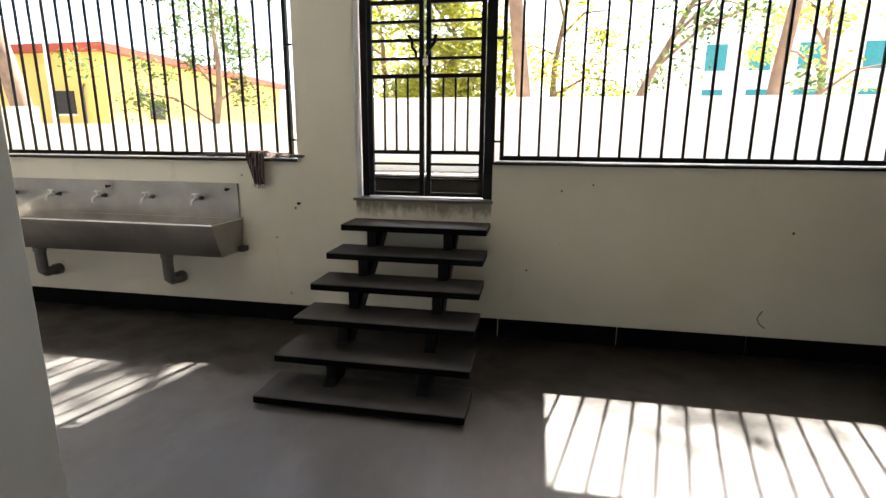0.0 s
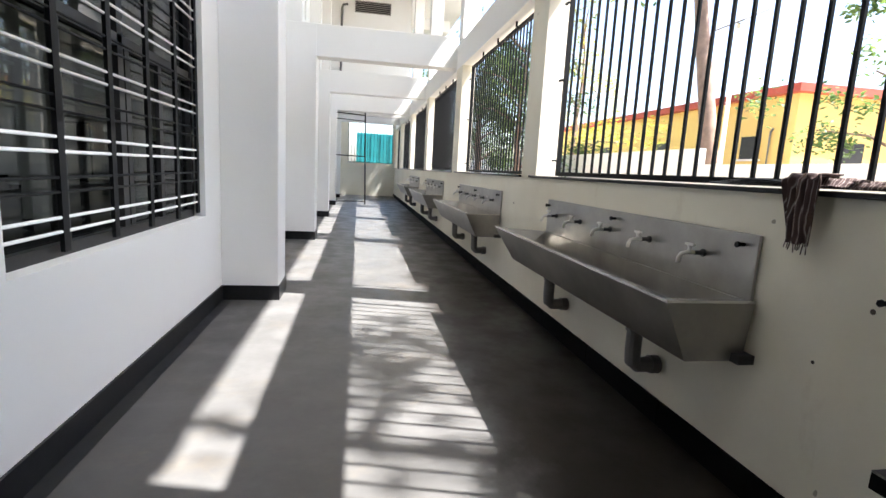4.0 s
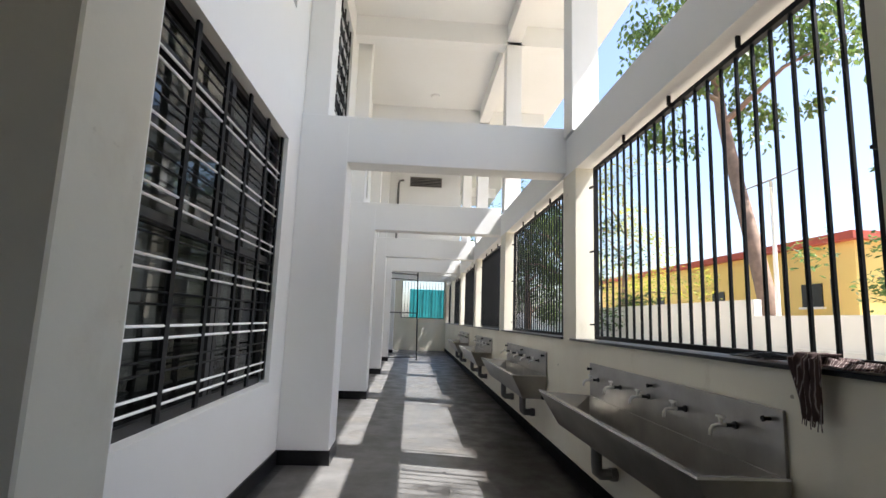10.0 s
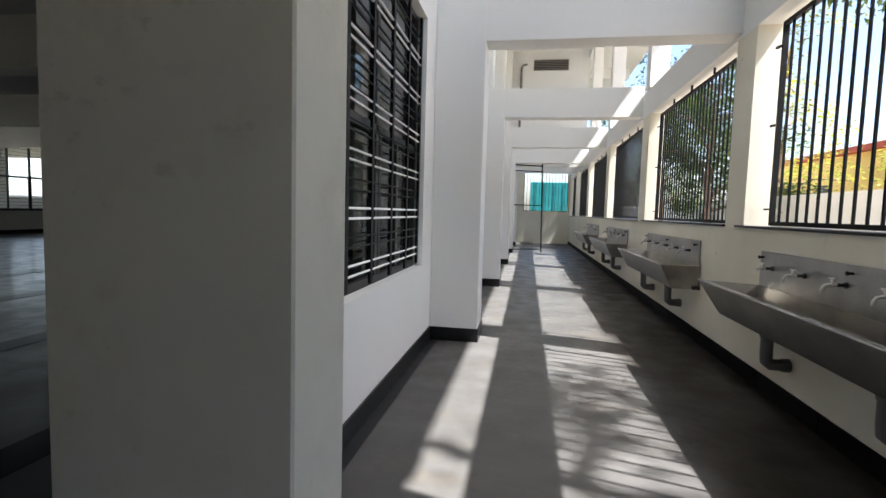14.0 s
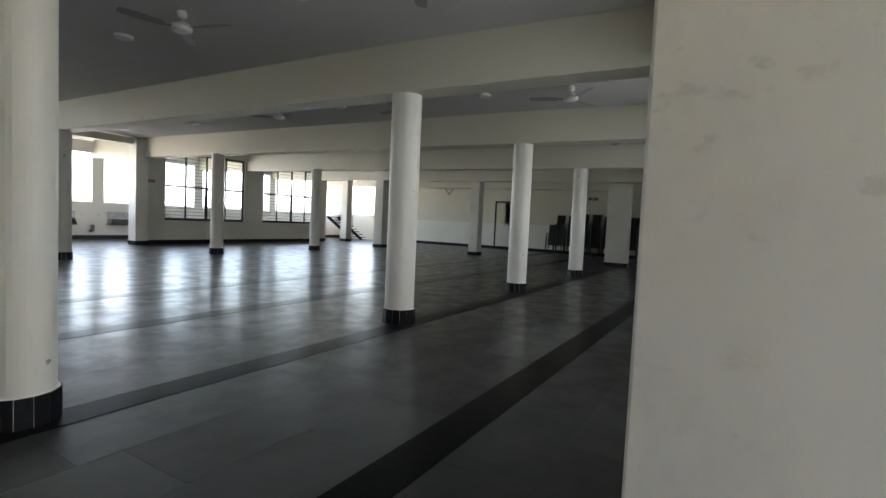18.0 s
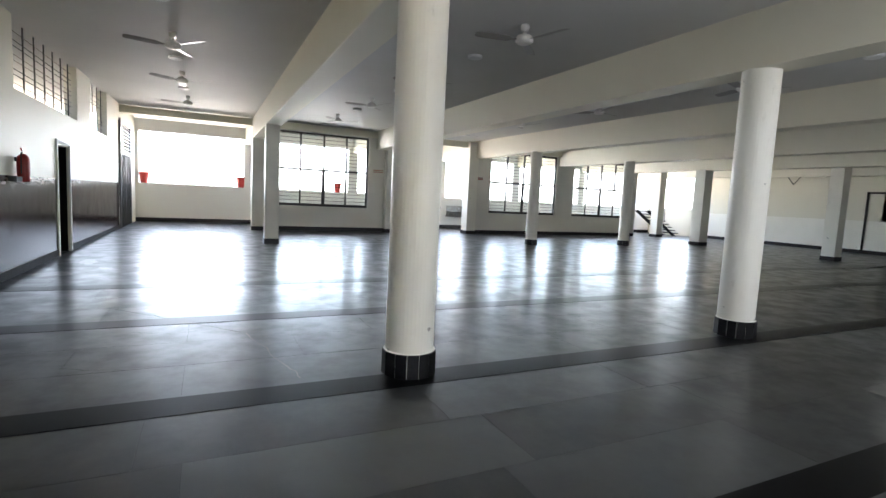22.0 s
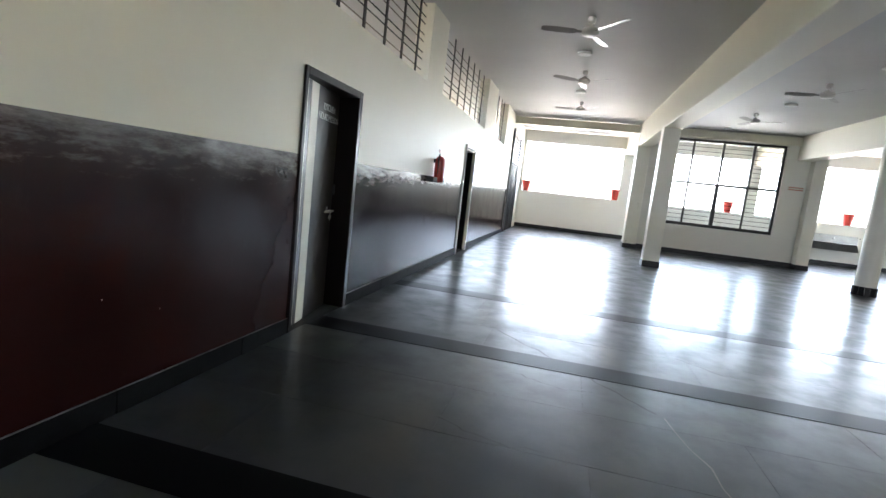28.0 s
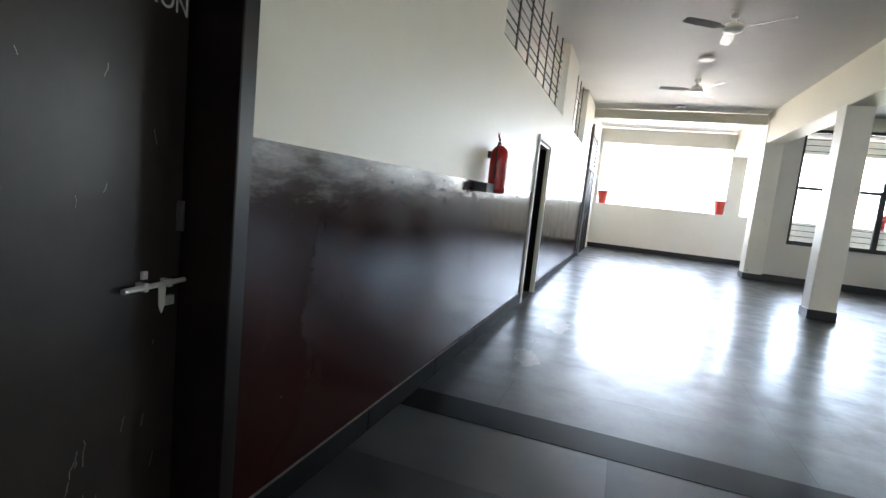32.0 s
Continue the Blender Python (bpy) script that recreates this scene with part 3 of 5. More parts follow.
# floors
floor_base = boxes("floor", [(XE - 0.2, XK + 2.6, YF - OUT, 0.23, -0.2, -0.006)], M_JOINT)
structure(floor_base, "grey stone floor of hall and corridor")
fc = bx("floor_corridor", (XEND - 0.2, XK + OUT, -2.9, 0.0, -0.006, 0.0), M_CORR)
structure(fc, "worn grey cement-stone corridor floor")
fh = bx("floor_hall", (XE - 0.2, XK + OUT, YF, -2.9, -0.0055, -0.0022), M_JOINT)
structure(fh, "polished grey stone slab floor of the hall")
STRIPS = (-4.71, -6.9, -9.26, -11.48)
for y in STRIPS:
    s = bx("floor_strip", (-18.4, XK, y - 0.152, y + 0.152, -0.002, 0.0028), M_STRIP)
    structure(s, "black granite strip in the floor", "strip")

# ---- corridor: grilles, sills, gate, steps ----
def bar_grille(name, x0, x1, z0, z1, y, step, label, slant=0.0):
    """Square-bar window grille on hold-fasts; x0 > x1."""
    t = thing(name, label, "window grille", "window grilles of the corridor", pose(x0, y, z0))
    w, h = x0 - x1, z1 - z0
    boxes("frame", [(-w, 0, -0.02, 0.02, 0.0, 0.035), (-w, 0, -0.02, 0.02, h - 0.035, h), (-0.03, 0, -0.02, 0.02, 0.035, h - 0.035), (-w, -w + 0.03, -0.02, 0.02, 0.035, h - 0.035)], M_IRON, t)
    n = max(2, round(w / step))
    bm = bmesh.new()
    box(bm, -0.009, 0.009, -0.009, 0.009, 0.03, h - 0.03)
    me = finish(bm, "bar", 0.002)
    me.materials.append(M_IRON)
    for k in range(1, n):
        o = new("bar", me)
        o.parent = t
        o.matrix_basis = pose(-w * k / n, 0, 0, 0, 0, 45 if slant else 0)
    bm = bmesh.new()
    box(bm, -0.04, 0.03, -0.012, 0.012, -0.008, 0.008)
    hf = finish(bm, "hold_fast")
    hf.materials.append(M_IRON)
    for zz in (0.14, h * 0.5, h - 0.2):
        for xx in (0.0, -w):
            o = new("hold_fast", hf)
            o.parent = t
            o.matrix_basis = pose(xx + (0.02 if xx == 0 else -0.02), -0.03, zz)
    for k in range(1, 4):
        o = new("hold_fast", hf)
        o.parent = t
        o.matrix_basis = pose(-w * k / 4, -0.03, h + 0.02, 0, 90, 0)
    return t


GY = 0.13
bar_grille("window_grille", XK - 0.12, GATE1 + 0.04, SILL + 0.03, BEAM0 - 0.05, GY, 0.142, "black iron bar grille on the sill beside the gate")
for i, (a, b) in enumerate(BAYS):
    bar_grille("window_grille", a - 0.1, b + 0.22, SILL + 0.03, BEAM0 - 0.06, GY, 0.142 if i == 0 else 0.118, "black iron bar grille standing in the corridor window")
for i, (a, b) in enumerate([(XK, GATE1 + 0.01)] + [(q[0], q[1]) for q in BAYS]):
    s = bx("window_sill", (b - (0.14 if 0 < i < 6 else 0.0), a, -0.028, OUT - 0.02, SILL, SILL + 0.022), M_GRANITE, bevel=0.003)
    structure(s, "dark granite window sill slab", "sill")

# gate
gate = thing("iron_gate", "black double-leaf iron gate closed with a padlock", "gate", at=pose(GATE0, 0.11, 1.075))
gw = GATE1 - GATE0
boxes("gate_frame", [(0.03, 0.08, -0.025, 0.025, 0, 2.0), (gw - 0.075, gw, -0.025, 0.025, 0, 2.0), (0.08, gw - 0.075, -0.025, 0.025, 1.95, 2.0)], M_IRON, gate)
for k, (a, b) in enumerate(((0.085, 0.525), (0.545, gw - 0.08))):
    leaf = boxes("gate_leaf", [(a, a + 0.035, -0.018, 0.018, 0.01, 1.93), (b - 0.035, b, -0.018, 0.018, 0.01, 1.93)] , M_IRON, gate)
    for z in (0.01, 0.13, 0.25, 0.335, 0.9, 1.03, 1.16, 1.29, 1.42, 1.9):
        bx("rail", (a + 0.035, b - 0.035, -0.012, 0.012, z, z + (0.03 if z in (0.01, 0.335, 0.9, 1.42, 1.9) else 0.02)), M_IRON, leaf)
    for j in range(1, 4):
        x = a + 0.035 + (b - a - 0.07) * j / 4
        bx("upright", (x - 0.007, x + 0.007, -0.007, 0.007, 0.36, 0.9), M_IRON, leaf)
        bx("upright", (x - 0.007, x + 0.007, -0.007, 0.007, 1.45, 1.9), M_IRON, leaf)
bm = bmesh.new()
tube(bm, [(0.41, -0.03, 1.2), (0.44, -0.03, 1.17), (0.44, -0.03, 1.12), (0.47, -0.03, 1.08), (0.47, -0.03, 1.03)], 0.012, 6)
part("latch", bm, M_IRON, gate)
bm = bmesh.new()
tube(bm, [(0.62, -0.03, 1.2), (0.61, -0.03, 1.15), (0.57, -0.03, 1.1), (0.55, -0.03, 1.06)], 0.014, 6)
part("hasp", bm, M_IRON, gate)
bm = bmesh.new()
box(bm, 0.525, 0.565, -0.05, -0.03, 0.985, 1.03)
tube(bm, [(0.532, -0.04, 1.03), (0.532, -0.04, 1.05), (0.545, -0.04, 1.065), (0.558, -0.04, 1.05), (0.558, -0.04, 1.03)], 0.004, 6)
part("padlock", bm, M_CHROME, gate, "small steel padlock")
s = bx("gate_threshold", (GATE0 - 0.02, GATE1 + 0.01, -0.02, OUT, 1.05, 1.07), M_THRESHOLD, bevel=0.003)
structure(s, "grey stone threshold under the gate", "sill")
j = bx("gate_reveal", (GATE0 - 0.003, GATE0 + 0.008, 0.003, OUT - 0.003, 1.071, BEAM0), M_WHITE)
structure(j, "white plaster reveal beside the gate", "trim")

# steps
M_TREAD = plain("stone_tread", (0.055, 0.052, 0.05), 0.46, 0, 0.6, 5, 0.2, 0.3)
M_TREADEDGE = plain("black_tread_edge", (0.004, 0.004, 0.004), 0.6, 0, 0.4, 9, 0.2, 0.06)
stair = thing("steel_stair", "open stair of dark stone treads on two black steel stringers", "stairs", at=pose(0.32, 0, 0))
TREADS = [(0.06 + 0.17 * k, -1.345 + 0.2 * k) for k in range(6)]
for k, (z, yf) in enumerate(TREADS):
    w0, w1 = -0.69 + 0.034 * k, 0.55
    bm = bmesh.new()
    box(bm, w0, w1, yf, yf + 0.325, z - 0.006, z)
    tr = part("tread", bm, M_TREAD, stair, bevel=0.003)
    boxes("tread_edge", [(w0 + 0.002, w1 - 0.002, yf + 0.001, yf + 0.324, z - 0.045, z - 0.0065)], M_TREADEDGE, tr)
for sx in (-0.30, 0.27):
    bm = bmesh.new()
    prism(bm, [(-1.25, 0.0), (-1.08, 0.0), (-0.02, 0.79), (-0.02, 0.84), (-0.1, 0.84)], "x", sx - 0.035, sx + 0.035)
    part("stringer", bm, M_IRON, stair)
    for k, (z, yf) in enumerate(TREADS):
        if k:
            boxes("bracket", [(sx - 0.03, sx + 0.03, yf + 0.03, yf + 0.26, z - 0.055, z - 0.045), (sx - 0.03, sx + 0.03, yf + 0.03, yf + 0.045, z - 0.055 - 0.11, z - 0.055)], M_IRON, stair)
# things lying under the stair
st = thing("wooden_batten", "pale thin wooden batten lying on the floor under the stair", "batten", at=pose(-0.2, -0.5, 0.0, 0, 0, -8))
boxes("batten", [(-0.28, 0.42, -0.016, 0.016, 0, 0.012)], M_STRIPE, st)

# steel trough sinks
def trough_sink(x_r, x_l, taps=5, y=0.0, flip=1):
    w = x_r - x_l
    t = thing("trough_sink", "long stainless steel wash trough with white taps on the wall", "sink", "wash troughs of the corridor", pose(x_l, y, 0) if flip == 1 else pose(x_r, y, 0, 0, 0, 180))
    bx("splash_plate", (0, w, -0.02, -0.004, 0.86, 1.16), M_STEEL, t, bevel=0.002)
    z0, z1, yf, yb = 0.6, 0.87, -0.44, -0.02
    bm = bmesh.new()
    T = [(-0.2, yf, z1), (w + 0.03, yf, z1), (w + 0.03, yb, z1), (-0.0, yb, z1)]
    B = [(-0.04, -0.3, z0), (w - 0.0, -0.3, z0), (w - 0.0, yb, z0), (0.02, yb, z0)]
    ov = [bm.verts.new(p) for p in T]
    bv = [bm.verts.new(p) for p in B]
    th = 0.012
    it = [bm.verts.new((p[0] + th * sx, p[1] + th * sy, p[2])) for p, sx, sy in zip(T, (1, -1, -1, 1), (1, 1, -1, -1))]
    ib = [bm.verts.new((p[0] + th * sx, p[1] + th * sy, p[2] + th)) for p, sx, sy in zip(B, (1, -1, -1, 1), (1, 1, -1, -1))]
    for i in range(4):
        k = (i + 1) % 4
        bm.faces.new((ov[i], ov[k], bv[k], bv[i]))
        bm.faces.new((it[i], ib[i], ib[k], it[k]))
        bm.faces.new((ov[i], it[i], it[k], ov[k]))
    bm.faces.new(bv)
    bm.faces.new(ib)
    part("trough", bm, M_STEEL, t)
    boxes("rim", [(-0.205, w + 0.035, yf - 0.004, yf + 0.03, z1 + 0.0005, z1 + 0.012), (w + 0.005, w + 0.035, yf + 0.03, yb, z1 + 0.0005, z1 + 0.012)], M_CHROME, t, "bright folded steel rim")
    bx("bracket", (w - 0.03, w + 0.05, -0.08, -0.002, 0.6, 0.64), M_RUBBER, t)
    for k in range(3):
        bm = bmesh.new()
        xx = (0.05, w * 0.5, w - 0.08)[k]
        rod(bm, (xx, 0, 1.11), (xx, -0.05, 1.11), 0.009, 8)
        rod(bm, (xx, -0.05, 1.11), (xx, -0.06, 1.11), 0.014, 6)
        part("bolt", bm, M_IRON, t)
    for k in range(taps):
        xx = 0.22 + (w - 0.55) * k / (taps - 1)
        bm = bmesh.new()
        tube(bm, [(xx, -0.07, 1.03), (xx, -0.12, 1.03), (xx, -0.142, 1.024), (xx, -0.155, 1.005), (xx, -0.157, 0.98)], 0.0105, 8)
        rod(bm, (xx, -0.1, 1.03), (xx, -0.1, 1.068), 0.0095, 8)
        tap = part("tap", bm, M_TAP, t, smooth=True)
        bm = bmesh.new()
        box(bm, xx - 0.03, xx + 0.03, -0.108, -0.092, 1.066, 1.076)
        rod(bm, (xx, -0.1, 1.06), (xx, -0.1, 1.072), 0.013, 8)
        part("tap_handle", bm, M_TAP, tap, bevel=0.0)
        bm = bmesh.new()
        rod(bm, (xx, -0.02, 1.03), (xx, -0.075, 1.03), 0.011, 8)
        rod(bm, (xx, -0.02, 1.03), (xx, -0.03, 1.03), 0.02, 8)
        part("tap_stem", bm, M_RUBBER, tap)
    for xx in (0.55, w - 0.6):
        bm = bmesh.new()
        tube(bm, [(xx, -0.17, 0.6), (xx, -0.17, 0.42), (xx, -0.165, 0.36), (xx, -0.14, 0.34), (xx, -0.01, 0.34)], 0.043, 12)
        rod(bm, (xx, -0.17, 0.54), (xx, -0.17, 0.58), 0.051, 12)
        rod(bm, (xx, -0.06, 0.34), (xx, -0.01, 0.34), 0.052, 12)
        part("drain_pipe", bm, M_PVC, t, "grey plastic waste pipe", smooth=False)
    return t


for a, b, n in ((-1.215, -3.63, 5), (-5.14, -7.65, 5), (-9.3, -11.8, 5), (-13.4, -15.9, 5)):
    trough_sink(a, b, n)

# cloth and wires on the sill
def cloth():
    t = thing("striped_cloth", "brown and grey striped cloth bunched on the sill, one end hanging", "cloth", at=pose(-0.9, -0.03, SILL + 0.024))
    n = NT("striped_cotton", 0.9, 0.0, 0.1)
    wv = n.t.nodes.new("ShaderNodeTexWave")
    wv.inputs["Scale"].default_value = 11
    wv.inputs["Distortion"].default_value = 1.2
    n.link(n.co, wv.inputs["Vector"])
    n.colour(n.ramp(wv.outputs["Fac"], [(0.3, (0.06, 0.04, 0.038)), (0.55, (0.12, 0.085, 0.08)), (0.72, (0.4, 0.36, 0.34)), (0.85, (0.09, 0.06, 0.055))]))
    n.bump(n.noise(160, 3, 0.6, co=n.co), 0.3, 0.002)

    def sheet(name, rows, cols, place):
        bm = bmesh.new()
        grid = [[bm.verts.new(place(i / (rows - 1), j / (cols - 1) - 0.5)) for j in range(cols)] for i in range(rows)]
        for a, b in zip(grid, grid[1:]):
            for j in range(cols - 1):
                bm.faces.new((a[j], a[j + 1], b[j + 1], b[j]))
        ob = part(name, bm, n.m, t, smooth=True)
        ob.modifiers.new("thick", "SOLIDIFY").thickness = 0.005

    def bunch(u, v):
        wob = noise.noise(Vector((u * 5, v * 4, 0.7)))
        fold = abs(math.sin(v * 11 + u * 4 + wob))
        x = -0.19 + 0.47 * u + 0.02 * wob
        return (x, 0.045 + v * (0.17 - 0.09 * u) + 0.015 * wob, 0.008 + (0.05 - 0.03 * u) * fold * (1 - 3.2 * v * v) + 0.012 * abs(wob))

    def hang(u, v):
        wob = noise.noise(Vector((u * 3, v * 5, 2.3)))
        x = -0.12 + v * (0.17 - 0.08 * u) + 0.035 * u + 0.012 * wob
        if u < 0.2:
            return (x, 0.06 - 0.5 * u, 0.045 + 0.012 * math.sin(v * 16))
        return (x, -0.043 - 0.014 * math.sin(v * 22 + u * 2) - 0.008 * wob, 0.045 - 0.31 * (u - 0.2) - 0.02 * wob * u)

    sheet("bunched_end", 24, 16, bunch)
    sheet("hanging_end", 22, 18, hang)
    rng = random.Random(4)
    for k in range(9):
        bm = bmesh.new()
        x = -0.12 + 0.09 * (k / 8 - 0.5) + 0.035
        rod(bm, (x, -0.046, -0.195), (x + rng.uniform(-0.008, 0.008), -0.048, -0.225 - rng.uniform(0.0, 0.02)), 0.0022, 5)
        part("fringe_thread", bm, n.m, t)
    return t


cloth()
wires = thing("wire_bundle", "loose bundle of dark wires lying on the window sill", "wires", at=pose(-0.72, 0.06, SILL + 0.024))
for k in range(7):
    rng = random.Random(k)
    bm = bmesh.new()
    pts, x = [], -0.95 + 0.1 * rng.random()
    while x < 0.0:
        pts.append((x, 0.03 * rng.uniform(-1, 1), 0.008 + 0.03 * rng.random() * (1 if -0.8 < x < -0.1 else 0.2)))
        x += 0.13
    tube(bm, pts, 0.005, 5)
    part("wire", bm, M_CABLE, wires)

# window of the inner wall: black grille with pale rods, sliding panes behind
M_ROD = plain("lit_pale_rod", (0.75, 0.75, 0.74), 0.35, 0, 0.1)
def inner_window(x0, x1, z0, z1, y, label):
    t = thing("barred_window", label, "window", "barred windows of the inner wall", pose(x0, y, z0))
    w, h = x0 - x1, z1 - z0
    zt = h * 0.46
    boxes("window_frame", [(-w, 0, -0.16, -0.09, 0, 0.06), (-w, 0, -0.16, -0.09, h - 0.05, h), (-0.05, 0, -0.16, -0.09, 0.06, h - 0.05), (-w, -w + 0.05, -0.16, -0.09, 0.06, h - 0.05), (-w + 0.05, -0.05, -0.155, -0.095, zt, zt + 0.07), (-w + 0.05, -0.05, -0.155, -0.095, h - 0.36, h - 0.31), (-w / 2 - 0.035, -w / 2 + 0.035, -0.155, -0.095, 0.06, h - 0.05)], M_ALU, t)
    for a in (0.05, w / 2 + 0.035):
        for c, d in ((0.06, zt), (zt + 0.07, h - 0.36), (h - 0.31, h - 0.05)):
            p = bx("pane", (-a - w / 2 + 0.085, -a, -0.135, -0.129, c, d), M_TINT, t)
            p.visible_shadow = False
        for x in (a + 0.06, a + w / 4 - 0.06):
            st = bx("sash_stile", (-x - 0.03, -x + 0.03, -0.127, -0.1, 0.06, zt), M_ALU, t)
            # thin steel strip put in for the glint along the stile
            bx("bright_edge", (-x - 0.034, -x - 0.03, -0.12, -0.102, 0.06, zt), M_STEEL, st)
    for k in range(6):
        x = min(-0.025, max(-w + 0.025, -w * k / 5))
        bx("grille_bar", (x - 0.025, x + 0.025, -0.064, -0.044, 0.03, h - 0.01), M_IRON, t)
    # lit and shaded rod pairs: the light is put into pale and black colour
    rods = []
    for r, mat in ((0.0085, M_ROD), (0.0075, M_IRON)):
        bm = bmesh.new()
        rod(bm, (-w + 0.005, 0, 0), (-0.005, 0, 0), r, 6)
        rods.append(finish(bm, "rod"))
        rods[-1].materials.append(mat)
    for k in range(24):
        pr, odd = divmod(k, 2)
        o = new("grille_rod", rods[pr % 2])
        o.parent = t
        o.matrix_basis = pose(0, -0.054, (0.125 + 0.1825 * pr + 0.066 * odd) * h / 2.405)
    return t


for wa, wb in WIN_IN:
    inner_window(wa, wb, 0.865, 3.27, YC, "large window with black iron grille and pale rods")
for wa, wb in WIN_UP:
    inner_window(wa, wb, 4.62, 6.8, YC, "upper window with black iron grille and pale rods")

# upper end wall: vent, pipes; roof lamps
vent = thing("louvre_vent", "dark louvred vent set in the white upper wall", "vent", at=pose(-17.9, -1.97, 6.62))
boxes("frame", [(0, 0.03, 0, 1.25, 0, 0.03), (0, 0.03, 0, 1.25, 0.36, 0.39), (0, 0.03, 0, 0.03, 0.03, 0.36), (0, 0.03, 1.22, 1.25, 0.03, 0.36)], M_FANBROWN, vent)
bx("backing", (0.001, 0.006, 0.03, 1.22, 0.03, 0.36), M_IRON, vent)
for k in range(5):
    bx("slat", (0.006, 0.03, 0.03, 1.22, -0.004, 0.004), M_FANBROWN, vent, at=pose(0, 0, 0.07 + k * 0.06, 0, -35, 0))
bm = bmesh.new()
tube(bm, [(-17.86, -2.4, BEAM1), (-17.86, -2.4, 6.7), (-17.86, -2.35, 6.82), (-17.86, -2.2, 6.85)], 0.04, 8)
dp = part("drain_pipe", bm, M_PVC)
tagged(dp, "grey pipe rising on the upper end wall", "pipe")
for x in (-2.8, -7.2, -11.4, -15.6):
    bm = bmesh.new()
    lathe(bm, [(0.105, 0.0), (0.125, 0.015), (0.125, 0.05)], 24)
    l = part("ceiling_lamp", bm, M_LAMPW, None, at=pose(x, -1.3, ROOF - 0.05))
    tagged(l, "round white ceiling lamp, unlit, under the roof slab", "lamp", "round lamps under the roof")

# pipe rack by the far piers
rack = thing("pipe_rack", "thin dark pipe frame leaning between floor and beams", "frame", at=pose(0, 0, 0))
bm = bmesh.new()
rod(bm, (-17.7, -1.44, 0), (-17.7, -1.54, 4.4), 0.025, 8)
part("upright", bm, M_IRON, rack)
for z in (0.12, 1.72, 2.95, 3.15, 4.2):
    bm = bmesh.new()
    rod(bm, (-17.7, -1.44 - 0.023 * z, z), (-17.2, PY, z), 0.018, 8)
    part("crossbar", bm, M_IRON, rack)

# end window
eg = thing("window_grille", "black bar grille in the corridor's end window", "window grille", "window grilles of the corridor", pose(XEND - 0.08, -2.2, 1.55))
boxes("frame", [(-0.02, 0.02, 0, 2.1, 0, 0.03), (-0.02, 0.02, 0, 2.1, 1.85, 1.88), (-0.02, 0.02, 0, 0.03, 0.03, 1.85), (-0.02, 0.02, 2.07, 2.1, 0.03, 1.85)], M_IRON, eg)
for k in range(1, 14):
    bx("bar", (-0.008, 0.008, 2.1 * k / 14 - 0.008, 2.1 * k / 14 + 0.008, 0.03, 1.85), M_IRON, eg)

# skirtings of the corridor
SK = 0.145
ex_ = [-0.63] + [x - 0.47 for x in PILX]
sk = boxes("baseboard_corridor", [(b, a, YC, YC + 0.014, 0, SK) for a, b in zip(ex_, PILX)], M_GRANITE)
structure(sk, "black stone skirting along the white wall", "baseboard")
for x in PILX:
    s = boxes("baseboard_pier", [(x - 0.484, x + 0.014, PY, PY + 0.014, 0, SK), (x, x + 0.014, YC + 0.015, PY, 0, SK), (x - 0.484, x - 0.47, YC + 0.015, PY, 0, SK)], M_GRANITE, bevel=0.002)
    structure(s, "black stone skirting round the pier", "baseboard")
so = thing("baseboard_outer", "dark stone skirting slabs along the outer wall", "baseboard", kind="structure")
x = XK
while x > XEND:
    n = max(XEND, x - 0.9)
    bx("skirting_slab", (n + 0.004, x - 0.002, -0.016, 0.0, 0, SK), M_SKIRT, so, bevel=0.002)
    x = n

# marks on the outer wall: a curved crack, drilled holes, a wall plug
M_MARK = plain("dark_wall_mark", (0.05, 0.035, 0.025), 0.8, 0, 0.4, 20)
bm = bmesh.new()
tube(bm, [(2.83, 0.0, 0.34), (2.81, 0.0, 0.31), (2.8, 0.0, 0.28), (2.82, 0.0, 0.24), (2.86, 0.0, 0.21)], 0.004, 5)
structure(part("wall_crack", bm, M_MARK), "curved dark crack in the cream wall paint", "crack")
for hx, hz, hr in ((-0.72, 0.97, 0.008), (1.38, 1.16, 0.006), (2.95, 0.91, 0.007), (1.6, 1.21, 0.005), (1.15, 0.55, 0.006), (-4.7, 1.05, 0.008), (-0.9, 0.72, 0.006)):
    bm = bmesh.new()
    rod(bm, (hx, 0.003, hz), (hx, -0.001, hz), hr, 8, hr * 1.3)
    structure(part("wall_hole", bm, M_MARK), "small drilled hole in the cream wall", "hole")
bm = bmesh.new()
rod(bm, (-0.68, 0.0, 1.01), (-0.68, -0.025, 1.01), 0.009, 8)
rod(bm, (-0.68, -0.025, 1.01), (-0.68, -0.032, 1.012), 0.013, 6)
tagged(part("wall_bolt", bm, M_IRON), "short dark bolt sticking out of the wall", "bolt")

# ---- hall ----
# skirting slabs on the kitchen wall
ks = thing("baseboard_kitchen", "dark stone skirting slabs below the maroon dado", "baseboard", kind="structure")
y = -0.02
holes = [(DOOR[0] - 0.006, DOOR[1] + 0.006), (DOOR2[0] - 0.03, DOOR2[1] + 0.03)]
while y > -22.4:
    n = y - 1.02
    for h0, h1 in holes:
        if n < h1 < y:
            n = h1
        if h0 - 0.001 <= y <= h1 + 0.001:
            y = h0
            n = y - 1.02
    bx("skirting_slab", (XK - 0.018, XK - 0.0005, max(n, -22.4) + 0.006, y, 0, 0.13), M_SKIRT, ks, bevel=0.003)
    bx("dusty_edge", (XK - 0.0165, XK - 0.0045, max(n, -22.4) + 0.006, y, 0.13, 0.1325), M_DUST, ks)
    y = n

